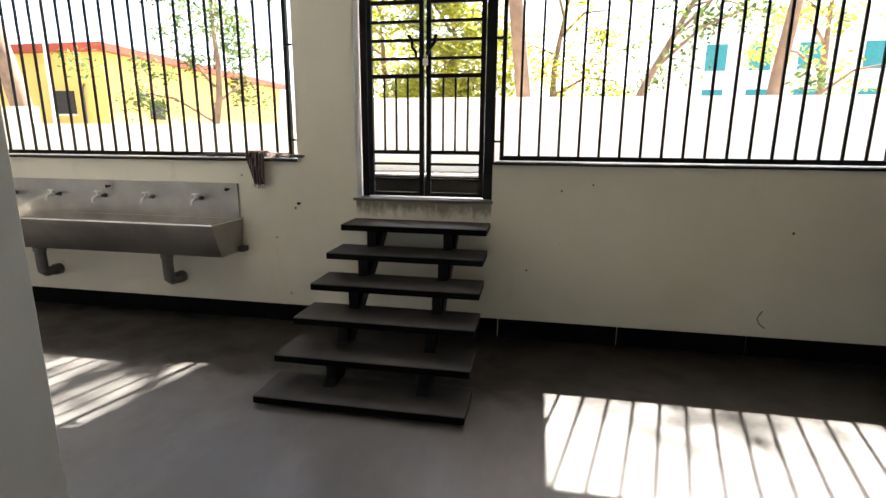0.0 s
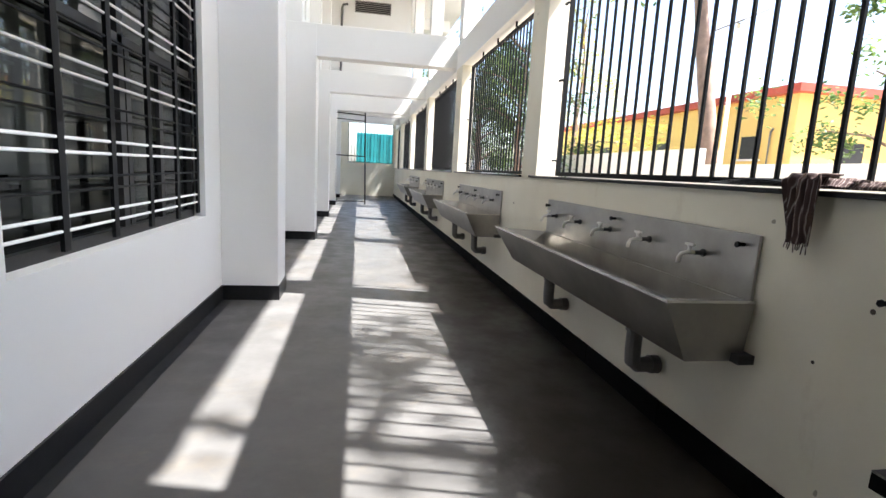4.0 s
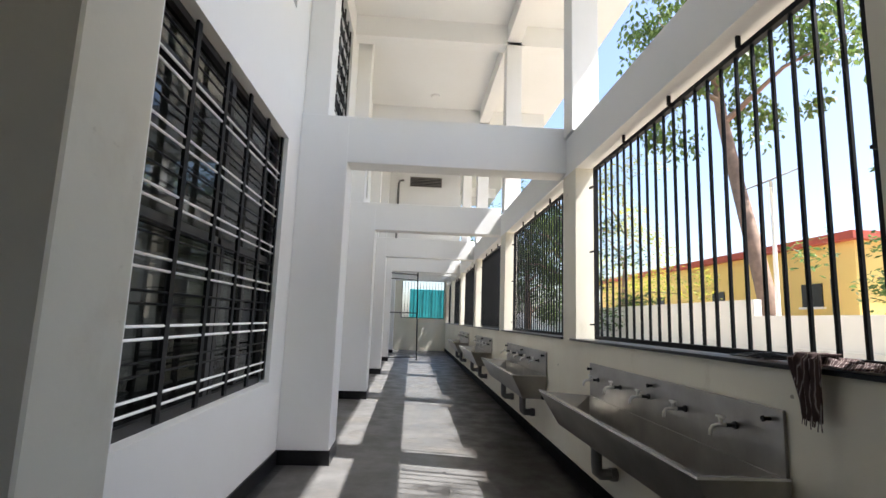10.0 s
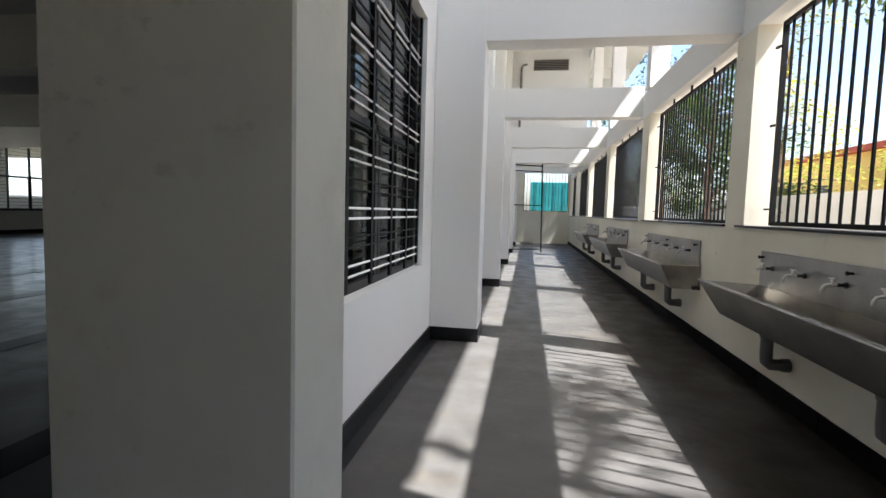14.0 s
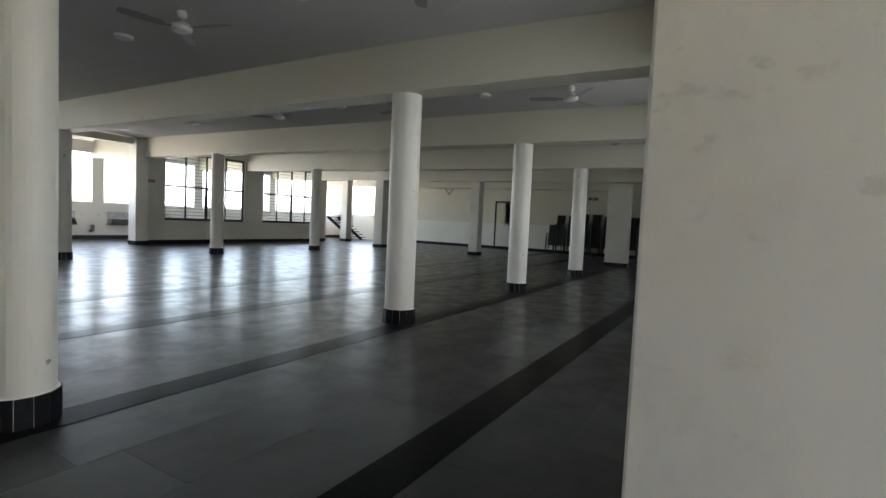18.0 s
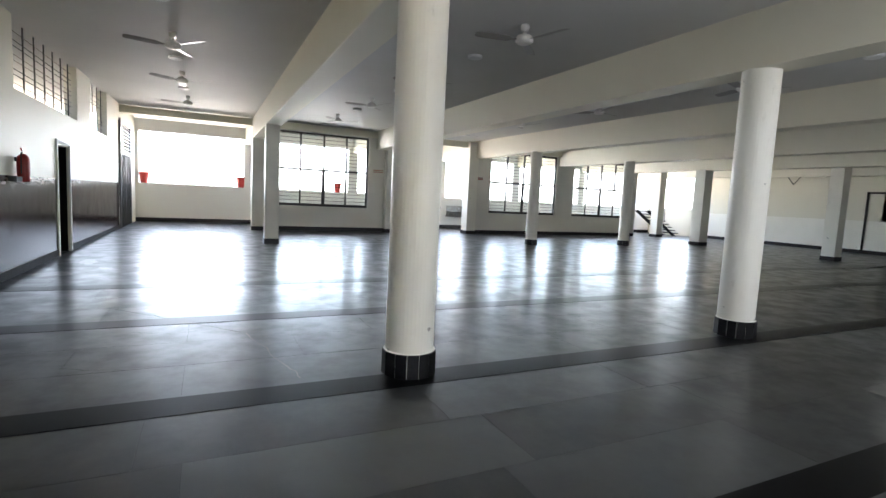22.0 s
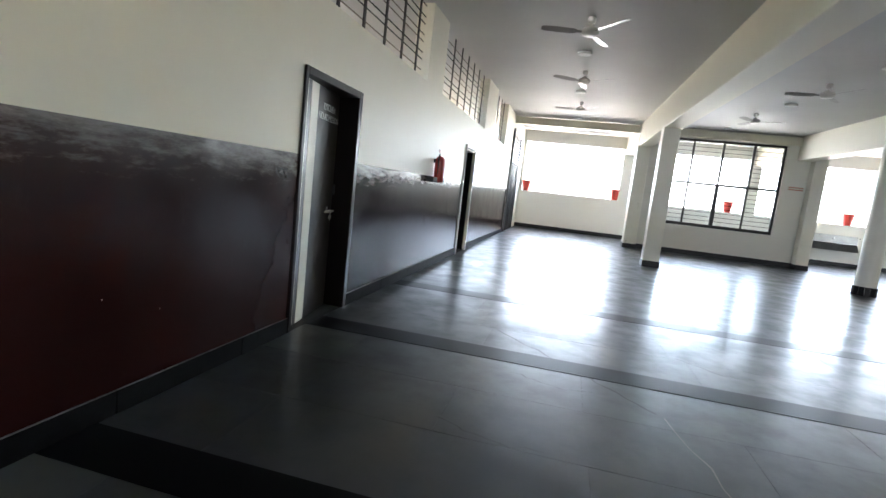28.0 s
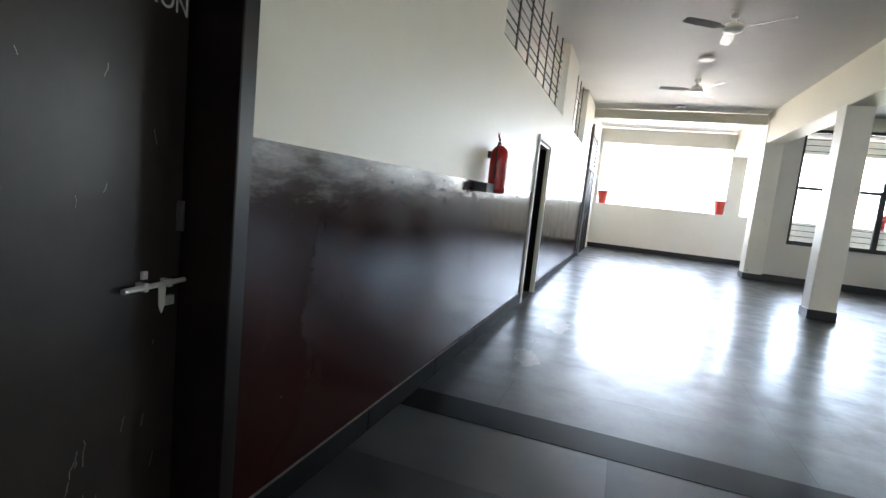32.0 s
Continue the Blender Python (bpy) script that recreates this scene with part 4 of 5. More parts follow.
def text_mesh(body, size, name):
    cu = bpy.data.curves.new(name, "FONT")
    cu.body = body
    cu.size = size
    cu.align_x = "CENTER"
    cu.extrude = 0.0008
    ob = bpy.data.objects.new(name, cu)
    scene.collection.objects.link(ob)
    dg = bpy.context.evaluated_depsgraph_get()
    me = bpy.data.meshes.new_from_object(ob.evaluated_get(dg))
    bpy.data.objects.remove(ob)
    return me


# kitchen door
M_SCRATCH = plain("grey_scratch", (0.24, 0.22, 0.19), 0.7, 0, 0.3, 20)
M_BOLT = plain("worn_steel_bolt", (0.62, 0.61, 0.58), 0.4, 0.35, 0.2, 20)
door = thing("kitchen_door", "dark brown kitchen door, slightly ajar, with cream stripes and scratches", "door", at=pose(XK, -9.33, 0))
dw = 1.1
AJAR = Matrix.Translation((0.035, dw / 2 - 0.047, 0)) @ Matrix.Rotation(radians(9), 4, "Z") @ Matrix.Translation((-0.085, 0.047 - dw / 2, 0))
boxes("door_frame", [(-0.02, 0.232, -dw / 2, -dw / 2 + 0.07, 0, 2.18), (-0.02, 0.232, dw / 2 - 0.045, dw / 2, 0, 2.18), (-0.02, 0.232, -dw / 2 + 0.07, dw / 2 - 0.045, 2.115, 2.18)], M_FRAMEWOOD, door, bevel=0.004)
leaf = bx("door_leaf", (0.085, 0.125, -dw / 2 + 0.072, dw / 2 - 0.047, 0.008, 2.113), M_DOORDARK, door, bevel=0.003, at=AJAR)
for a, b in ((0.378, 0.5), (0.125, 0.3)):
    bx("stripe", (0.0825, 0.0845, a, b, 0.01, 2.11), M_STRIPE, leaf, "cream painted stripe")
for body, z, width in (("KITCHEN", 1.925, 0.32), ("NO ADMISSION", 1.835, 0.55)):
    me = text_mesh(body, 0.1, "lettering")
    xs = [v.co.x for v in me.vertices]
    ys = [v.co.y for v in me.vertices]
    sx, sy = width / (max(xs) - min(xs)), 0.06 / (max(ys) - min(ys))
    for v in me.vertices:
        v.co.x, v.co.y = v.co.x * sx, v.co.y * sy
    me.materials.append(M_LETTER)
    o = new("lettering", me)
    o.parent = leaf
    o.matrix_basis = pose(0.084, -0.19, z, 90, 0, -90)
# bolt and hasp
bm = bmesh.new()
rod(bm, (0.06, -0.22, 0.985), (0.06, -0.47, 0.985), 0.009, 10)
for yy in (-0.3, -0.4):
    box(bm, 0.052, 0.085, yy - 0.008, yy + 0.008, 0.972, 0.998)
h = part("door_bolt", bm, M_BOLT, door, "bright steel sliding bolt", at=AJAR)
bm = bmesh.new()
prism(bm, [(-0.385, 0.983), (-0.355, 0.983), (-0.358, 0.915), (-0.37, 0.89), (-0.382, 0.915)], "x", 0.056, 0.06)
part("bolt_tongue", bm, M_BOLT, h)
bx("hasp", (0.07, 0.085, -0.44, -0.405, 0.905, 0.935), M_BOLT, door, "small steel hasp plate", at=AJAR)
bx("staple", (0.076, 0.085, -0.33, -0.31, 1.005, 1.03), M_BOLT, door, at=AJAR)
bx("pull_handle", (0.06, 0.085, -0.462, -0.452, 1.15, 1.25), M_RUBBER, door, "narrow dark pull", at=AJAR)
rng = random.Random(9)
for k in range(22):
    yy, zz = rng.uniform(-0.4, 0.2), rng.choice((rng.uniform(0.1, 0.8), rng.uniform(1.0, 1.6)))
    bm = bmesh.new()
    px, pz = 0.0, 0.0
    pts = [(0.0, 0.0)]
    for _ in range(rng.randint(2, 4)):
        px += rng.uniform(-0.008, 0.008)
        pz += rng.uniform(0.006, 0.022)
        pts.append((px, pz))
    for p, q in zip(pts, pts[1:]):
        prism(bm, [(yy + p[0], zz + p[1]), (yy + p[0] + 0.002, zz + p[1]), (yy + q[0] + 0.0015, zz + q[1]), (yy + q[0], zz + q[1])], "x", 0.0842, 0.0849)
    part("scratch", bm, M_SCRATCH, leaf)

M_ROOMDARK = plain("unlit_room_black", (0.006, 0.006, 0.006), 0.8, 0, 0.3, 5, 0.1, 0.1)
# second door, standing open into the dark; black lining and leaf paint that dark
d2 = thing("side_door", "narrow dark doorway with a white frame, door open", "door", at=pose(XK, -15.535, 0))
boxes("door_frame", [(-0.03, 0.03, -0.51, -0.45, 0, 2.23), (-0.03, 0.03, 0.45, 0.51, 0, 2.23), (-0.03, 0.03, -0.45, 0.45, 2.165, 2.23)], M_WHITE, d2, "white painted door frame")
boxes("lining", [(0.032, 0.225, -0.449, -0.43, 0, 2.165), (0.032, 0.225, 0.43, 0.449, 0, 2.165), (0.032, 0.225, -0.43, 0.43, 2.145, 2.165)], M_ROOMDARK, d2, "black facing that stands for the unlit doorway")
bx("door_leaf", (0.19, 0.22, -0.38, 0.38, 0.01, 2.12), M_ROOMDARK, d2, bevel=0.003)
# black sheet added behind the ajar door in place of the unlit room
dd = bx("wall_kitchen_lining", (XK + 0.31, XK + 0.36, -10.1, -8.6, 0, 2.4), M_ROOMDARK)
structure(dd, "black sheet in place of the dark room behind the kitchen door", "trim")

# fire extinguisher
ex = thing("fire_extinguisher", "red fire extinguisher hanging on the cream wall", "extinguisher", at=pose(XK - 0.1, -12.8, 1.4))
bm = bmesh.new()
lathe(bm, [(0.055, 0.0), (0.075, 0.012), (0.078, 0.05), (0.078, 0.33), (0.07, 0.37), (0.045, 0.4), (0.025, 0.415)], 24)
part("cylinder", bm, M_RED, ex, smooth=True)
bm = bmesh.new()
lathe(bm, [(0.0785, 0.12), (0.0795, 0.121), (0.0795, 0.29), (0.0785, 0.291)], 24)
lab = part("label_sleeve", bm, M_RED, ex)
for z, a0, a1 in ((0.26, 190, 250), (0.23, 190, 235), (0.19, 195, 250), (0.14, 190, 245)):
    bm = bmesh.new()
    for k in range(6):
        a, b = [radians(a0 + (a1 - a0) * q / 6) for q in (k, k + 1)]
        r = 0.0805
        bm.faces.new([bm.verts.new(p) for p in ((r * math.cos(a), r * math.sin(a), z), (r * math.cos(b), r * math.sin(b), z), (r * math.cos(b), r * math.sin(b), z + 0.022), (r * math.cos(a), r * math.sin(a), z + 0.022))])
    part("label_bar", bm, M_LETTER, lab)
bm = bmesh.new()
rod(bm, (0, 0, 0.41), (0, 0, 0.45), 0.018, 10)
prism(bm, [(-0.02, 0.45), (0.03, 0.45), (0.1, 0.5), (0.09, 0.515), (0.02, 0.47), (-0.02, 0.47)], "x", -0.012, 0.012)
part("valve", bm, M_CHROME, ex, "steel valve with squeeze lever")
bm = bmesh.new()
tube(bm, [(0, 0.015, 0.43), (0, 0.07, 0.43), (0.0, 0.1, 0.38), (0.0, 0.1, 0.12)], 0.009, 6)
part("hose", bm, M_CABLE, ex)
bx("wall_bracket", (0.07, 0.1, -0.03, 0.03, 0.3, 0.36), M_RUBBER, ex)
bx("foot_shelf", (-0.01, 0.1, 0.1, 0.34, 0.0, 0.075), M_RUBBER, ex, "dark bracket beside the foot")

# high openings with iron rods
M_RODGREY = plain("grey_brown_rod", (0.16, 0.13, 0.1), 0.5, 0, 0.3)
def high_grille(y0, y1, z0):
    t = thing("high_grille", "black iron grille in a high wall opening", "grille", "high grilles of the kitchen wall", pose(XK + 0.1, y0, z0))
    w = y0 - y1
    n = max(4, round(w / 0.6))
    for k in range(n):
        yy = -w * (k + 0.5) / n
        bx("grille_bar", (-0.007, 0.007, yy - 0.025, yy + 0.025, -0.03, ceil_at(y0 + yy) - z0 + 0.01), M_IRON, t)
    rise = FALL * w
    for k in range(9):
        pair, odd = divmod(k, 2)
        z = 0.05 + 0.215 * pair + 0.085 * odd
        bm = bmesh.new()
        rod(bm, (0.014, -w, z + rise * z), (0.014, 0, z), 0.0085, 6)
        part("grille_rod", bm, M_IRON if pair % 2 else M_RODGREY, t)
    return t


for a, b in HIGH:
    high_grille(a, b, HIGH0)

# sliding grille gate at the far end of the kitchen wall
cg = thing("grille_door", "grey steel grille door with louvred fanlight in the kitchen wall", "door", at=pose(XK, -23.85, 0))
boxes("door_frame", [(-0.03, 0.03, -1.35, -1.29, 0, 3.48), (-0.03, 0.03, 1.29, 1.35, 0, 3.48), (-0.03, 0.03, -1.29, 1.29, 2.45, 2.51), (-0.03, 0.03, -0.03, 0.03, 0, 2.45)], M_ALU, cg)
for k in range(8):
    bx("louvre", (-0.02, 0.02, -1.29, 1.29, 2.56 + 0.115 * k, 2.59 + 0.115 * k), M_ALU, cg)
for k in range(16):
    yy = -1.2 + 0.16 * k
    bx("bar", (-0.012, 0.012, yy - 0.012, yy + 0.012, 0.0, 2.45), M_ALU, cg)
bm = bmesh.new()
tube(bm, [(XK - 0.05, -22.44, 0.0), (XK - 0.05, -22.44, 3.55)], 0.03, 8)
pp = part("drain_pipe", bm, M_PVC)
tagged(pp, "grey pipe standing at the end of the maroon dado", "pipe")

# fans
def fan_proto():
    t = thing("ceiling_fan", "cream three-bladed ceiling fan at rest", "fan", "ceiling fans of the hall", pose(1.55, -5.6, ceil_at(-5.6)))
    bm = bmesh.new()
    lathe(bm, [(0.02, -0.085), (0.05, -0.078), (0.058, -0.025), (0.045, 0.0)], 16)
    part("canopy", bm, M_FAN, t, smooth=True)
    bm = bmesh.new()
    rod(bm, (0, 0, -0.13), (0, 0, -0.06), 0.012, 10)
    part("down_rod", bm, M_FAN, t)
    bm = bmesh.new()
    lathe(bm, [(0.03, -0.245), (0.09, -0.24), (0.115, -0.215), (0.115, -0.175), (0.09, -0.145), (0.03, -0.12), (0.02, -0.095)], 24)
    part("motor", bm, M_FAN, t, smooth=True)
    for k in range(3):
        bm = bmesh.new()
        vs = []
        for r, w, dz in ((0.1, 0.02, 0), (0.18, 0.03, 0), (0.22, 0.06, 0.0), (0.45, 0.065, 0.004), (0.62, 0.058, 0.006), (0.66, 0.04, 0.006)):
            vs.append([bm.verts.new((r, s * w, -0.2 + dz + s * w * 0.22 + o)) for s in (-1, 1) for o in (0, 0.004)])
        for a, b in zip(vs, vs[1:]):
            bm.faces.new((a[0], b[0], b[2], a[2]))
            bm.faces.new((a[1], a[3], b[3], b[1]))
            bm.faces.new((a[0], a[1], b[1], b[0]))
            bm.faces.new((a[2], b[2], b[3], a[3]))
        bm.faces.new((vs[-1][0], vs[-1][1], vs[-1][3], vs[-1][2]))
        part("blade", bm, M_FANBROWN, t, at=pose(0, 0, 0, 0, 0, 120 * k + 15))
    return t


fan = fan_proto()
rng = random.Random(3)
TURN = {(0, 2): -5, (0, 3): 15, (0, 4): -10, (1, 1): -28}
for i, fx in enumerate((1.55, -2.65, -7.1, -11.3, -15.5)):
    for j, fy in enumerate((-5.6, -8.95, -12.4, -15.6, -19.2)):
        if (i, j) == (0, 0):
            continue
        copy_thing(fan, pose(fx, fy, ceil_at(fy), 0, 0, TURN.get((i, j), rng.uniform(0, 120))))
for fx in (1.6, -2.85, -7.2, -11.4):
    for fy in (-7.2, -10.65, -14.2, -17.7, -22.2):
        bm = bmesh.new()
        lathe(bm, [(0.1, -0.045), (0.118, -0.035), (0.118, 0.0)], 24)
        l = part("ceiling_lamp", bm, M_LAMPW, None, at=pose(fx, fy, ceil_at(fy)))
        tagged(l, "round white surface lamp, unlit, on the hall ceiling", "lamp", "round lamps of the hall")

# hall windows: dark frames, four panes across, rods outside
def hall_window(x0, x1, z0, z1, y):
    t = thing("hall_window", "large dark-framed hall window with fixed and sliding panes", "window", "large windows of the hall", pose(x1, y, z0))
    w, h = x0 - x1, z1 - z0
    zm = h * 0.5
    boxes("window_frame", [(0, w, -0.14, -0.07, 0, 0.1), (0, w, -0.14, -0.07, h - 0.07, h), (0, 0.07, -0.14, -0.07, 0.1, h - 0.07), (w - 0.07, w, -0.14, -0.07, 0.1, h - 0.07), (0.07, w - 0.07, -0.14, -0.07, zm - 0.038, zm + 0.038), (w / 2 - 0.06, w / 2 + 0.06, -0.14, -0.07, 0.1, zm - 0.038)], M_ALU, t, bevel=0.006)
    for k in (1, 2, 3):
        bx("mullion", (w * k / 4 - 0.03, w * k / 4 + 0.03, -0.135, -0.06, zm + 0.038, h - 0.07), M_ALU, t)
    for k in (1, 3):
        bx("sash", (w * k / 4 - 0.03, w * k / 4 + 0.03, -0.13, -0.09, 0.1, zm - 0.038), M_ALU, t)
    for k in range(4):
        for a, b in ((0.06, zm - 0.035), (zm + 0.035, h - 0.06)):
            p = bx("pane", (max(0.06, w * k / 4 + 0.025), min(w - 0.06, w * (k + 1) / 4 - 0.025), -0.112, -0.107, a, b), M_GLASS, t)
            p.visible_shadow = False
    bm = bmesh.new()
    rod(bm, (0.02, -0.19, 0), (w - 0.02, -0.19, 0), 0.008, 6)
    me = finish(bm, "rod")
    me.materials.append(M_IRON)
    for k in range(20):
        o = new("grille_rod", me)
        o.parent = t
        o.matrix_basis = pose(0, 0, 0.08 + (h - 0.16) * k / 19)
    return t


for a, b in WIN_FAR:
    hall_window(a, b, WF0, WF1, HB)

# end wall: door, cable, notice plate
ed = thing("end_door", "pale double door with dark frame in the end wall", "door", at=pose(XE, -14.3, 0))
boxes("door_frame", [(-0.1, 0.03, -0.62, -0.54, 0, 2.66), (-0.1, 0.03, 0.62, 0.7, 0, 2.66), (-0.1, 0.03, -0.54, 0.62, 2.58, 2.66)], M_FRAMEWOOD, ed)
bx("door_leaf", (-0.05, 0.0, -0.02, 0.62, 0.02, 2.58), M_CREAM, ed, "cream door leaf")
bx("dark_leaf", (-0.05, -0.005, -0.54, -0.03, 0.02, 2.58), M_FRAMEWOOD, ed, "dark door leaf")
bx("stripe", (-0.004, 0.002, -0.36, -0.25, 0.02, 2.58), M_CREAM, ed)
bm = bmesh.new()
tube(bm, [(XE + 0.03, -3.4, 3.42), (XE + 0.03, -9.0, 3.45), (XE + 0.03, -17.0, 3.47), (XE + 0.03, -17.65, 3.38), (XE + 0.03, -17.95, 3.0)], 0.02, 6)
c1 = part("cable", bm, M_CABLE)
tagged(c1, "black cable running along the end wall", "cable")
bm = bmesh.new()
tube(bm, [(XE + 0.05, -17.95, 3.0), (XE + 0.05, -18.25, 3.38), (XE + 0.05, -18.9, 3.49), (XE + 0.05, -22.9, 3.49)], 0.02, 6)
c2 = part("cable", bm, M_CABLE)
tagged(c2, "black cable looping up along the end wall", "cable")
np_ = bx("notice_plate", (XE + 0.001, XE + 0.02, -9.75, -9.3, 2.8, 2.94), M_BLACKPL, bevel=0.002)
tagged(np_, "small dark notice plate on the end wall", "sign")
bx("letter_bar", (XE + 0.02, XE + 0.022, -9.66, -9.4, 2.85, 2.89), M_LETTER, np_)
bandw = bx("wall_end_dado", (XE + 0.0005, XE + 0.004, -23.1, -3.4, 0.15, 1.42), M_COL)
structure(bandw, "pale dado on the end wall", "dado")

# stacks of chairs along the end wall
def chair_stack(x, y, n, turn):
    """Stacked dark plastic armless chairs: each is a thing."""
    made = []
    for lv in range(n):
        c = thing("plastic_chair", "dark brown plastic chair in a stack by the end wall", "chair", "stacked plastic chairs", pose(x, y, lv * 0.1, 0, 0, turn))
        made.append(c)
        bm = bmesh.new()
        box(bm, -0.22, 0.22, -0.21, 0.21, 0.42, 0.45)
        part("seat", bm, M_BLACKPL, c, bevel=0.008)
        bm = bmesh.new()
        prism(bm, [(-0.2, 0.45), (-0.24, 0.45), (-0.32, 0.86), (-0.3, 0.89), (-0.27, 0.87)], "x", -0.21, 0.21)
        part("backrest", bm, M_BLACKPL, c, bevel=0.006)
        for sx in (-1, 1):
            for sy in (-1, 1):
                bm = bmesh.new()
                rod(bm, (sx * 0.19, sy * 0.18, 0.42), (sx * 0.225, sy * 0.215, 0), 0.022, 6)
                part("leg", bm, M_BLACKPL, c)
    return made


for y, n in ((-11.4, 7), (-11.0, 12), (-10.4, 12), (-9.8, 13), (-9.2, 13), (-8.6, 12), (-8.0, 13), (-7.4, 12), (-6.8, 12), (-6.2, 12), (-5.6, 11), (-5.0, 11)):
    chair_stack(XE + 0.6, y, n, -90)

# far corner stair
fs = thing("steel_stair", "dark open steel stair rising by the far window", "stairs", at=pose(-23.5, -23.3, 0))
for k in range(8):
    bx("tread", (0.28 * k, 0.28 * k + 0.3, -1.2, 0.0, 0.15 + 0.17 * k, 0.19 + 0.17 * k), M_TREADEDGE, fs)
for yy in (-1.0, -0.2):
    bm = bmesh.new()
    prism(bm, [(0.0, 0.0), (0.25, 0.0), (2.45, 1.35), (2.25, 1.42)], "y", yy - 0.03, yy + 0.03)
    part("stringer", bm, M_IRON, fs)
bm = bmesh.new()
tube(bm, [(1.25, 0.0, 0.8), (1.25, 0.0, 1.5), (2.4, 0.0, 2.2)], 0.02, 8)
part("handrail", bm, M_IRON, fs)

# far corridor sinks, buckets
for a, b in ((-8.9, -6.4), (-12.6, -10.1)):
    t = trough_sink(a, b, 4, YF, -1)
def bucket(x, y, z, s=1.0):
    t = thing("red_bucket", "red plastic bucket standing on the sill", "bucket", "red buckets on the sills", pose(x, y, z))
    bm = bmesh.new()
    lathe(bm, [(0.1 * s, 0.0), (0.15 * s, 0.33 * s), (0.16 * s, 0.33 * s), (0.16 * s, 0.36 * s), (0.14 * s, 0.36 * s), (0.095 * s, 0.02)], 20)
    part("bucket_body", bm, M_REDPL, t, smooth=False)
    return t


for x in (3.35, -0.25, -4.45, -8.5):
    bucket(x, YF - 0.11, 1.54, 1.2)
boxes_sk = boxes("baseboard_hall", [(-5.6, -0.8, HB, HB + 0.016, 0, 0.16), (-19.5, -9.32, HB, HB + 0.016, 0, 0.16), (XE, XK, YF, YF + 0.016, 0, 0.16), (XE, XE + 0.016, -23.1, -3.4, 0, 0.16)], M_GRANITE)
structure(boxes_sk, "black stone skirting of the hall walls", "baseboard")

for x in (-5.2, -9.87):
    t = bx("wall_sign", (x - 0.22, x + 0.22, HB, HB + 0.02, 2.4, 2.52), M_STRIPE if x > -6 else M_FANBROWN)
    tagged(t, "narrow sign board fixed on the cream wall", "sign", "sign boards of the hall")
    boxes("letter_bar", [(x - 0.2, x + 0.2, HB + 0.02, HB + 0.022, 2.415, 2.435), (x - 0.2, x + 0.2, HB + 0.02, HB + 0.022, 2.485, 2.505)], M_RED, t)

# ---- outside ----
M_EARTH = plain("dusty_earth", (0.36, 0.31, 0.24), 0.9, 0, 0.3, 0.6, 0.3)
M_BWALL = painted("white_boundary_wall", (0.78, 0.76, 0.7), (0.55, 0.5, 0.42), 0.75, 0.2)
M_YELLOW = painted("yellow_house_paint", (0.8, 0.56, 0.17), (0.62, 0.42, 0.15), 0.7, 0.25)
M_REDROOF = plain("red_roof_edge", (0.5, 0.09, 0.05), 0.7, 0, 0.25, 2)
M_BARK = plain("pale_bark", (0.3, 0.2, 0.14), 0.85, 0, 0.45, 3, 0.5)
M_TEALWIN = plain("teal_shutter", (0.03, 0.3, 0.32), 0.5, 0, 0.3)


def leaf_mat(name, a, b):
    n = NT(name, 0.55)
    rnd = n.node("ShaderNodeNewGeometry").outputs["Random Per Island"]
    n.colour(n.ramp(rnd, [(0.0, a), (1.0, b)]))
    through_leaf = n.t.nodes.new("ShaderNodeBsdfTranslucent")
    n.link(n.b.inputs["Base Color"].links[0].from_socket, through_leaf.inputs["Color"])
    both = n.t.nodes.new("ShaderNodeMixShader")
    both.inputs[0].default_value = 0.5
    n.link(n.b.outputs[0], both.inputs[1])
    n.link(through_leaf.outputs[0], both.inputs[2])
    n.link(both.outputs[0], n.t.nodes["Material Output"].inputs[0])
    return n.m


M_LEAF = leaf_mat("green_leaf", (0.05, 0.1, 0.025), (0.14, 0.2, 0.05))
M_LEAFY = leaf_mat("yellow_leaf", (0.2, 0.26, 0.03), (0.5, 0.46, 0.06))

GZ = 0.9
gr = boxes("ground_outside", [(-900, 900, 0.24, 900, GZ - 0.6, GZ), (-900, 900, -900, YF - 0.24, GZ - 0.6, GZ), (-900, XE - 0.24, YF - 0.24, 0.24, GZ - 0.6, GZ), (XK + 2.62, 900, YF - 0.24, 0.24, GZ - 0.6, GZ)], M_EARTH)
structure(gr, "dry dusty earth reaching to the horizon", "ground")
bw = boxes("boundary_wall", [(-4.5, 40, 7.0, 7.2, GZ, 2.43), (-11.2, -4.5, 7.0, 7.2, GZ, 1.88), (-60, -11.2, 7.0, 7.2, GZ, 2.3), (-60, 40, 6.85, 7.0, GZ, GZ + 0.25)], M_BWALL)
structure(bw, "whitewashed boundary wall beyond the corridor", "boundary wall")
# low ledge outside the gate
lg = boxes("ledge_outside", [(-0.6, 3.0, 1.0, 1.25, GZ, GZ + 0.28)], M_SKIRT)
structure(lg, "low stone ledge outside the gate", "ledge")

house = thing("yellow_house", "yellow-painted house with a red roof edge behind the wall", "house", at=pose(-15.6, 14.0, GZ))
bx("wall", (-24, 0, 0, 14, 0, 3.95), M_YELLOW, house)
bx("roof", (-24.3, 0.35, -0.35, 14.3, 3.95, 4.25), M_REDROOF, house)
for x in (-2.0, -8.0, -14.0):
    w = bx("window", (x - 0.5, x + 0.5, -0.05, 0.02, 1.6, 2.5), M_ALU, house)
    bx("sill", (x - 0.6, x + 0.6, -0.12, 0.02, 1.52, 1.6), M_BWALL, w)
wn2 = bx("window", (-0.02, 0.05, 2.2, 3.1, 1.5, 2.3), M_ALU, house)
bm = bmesh.new()
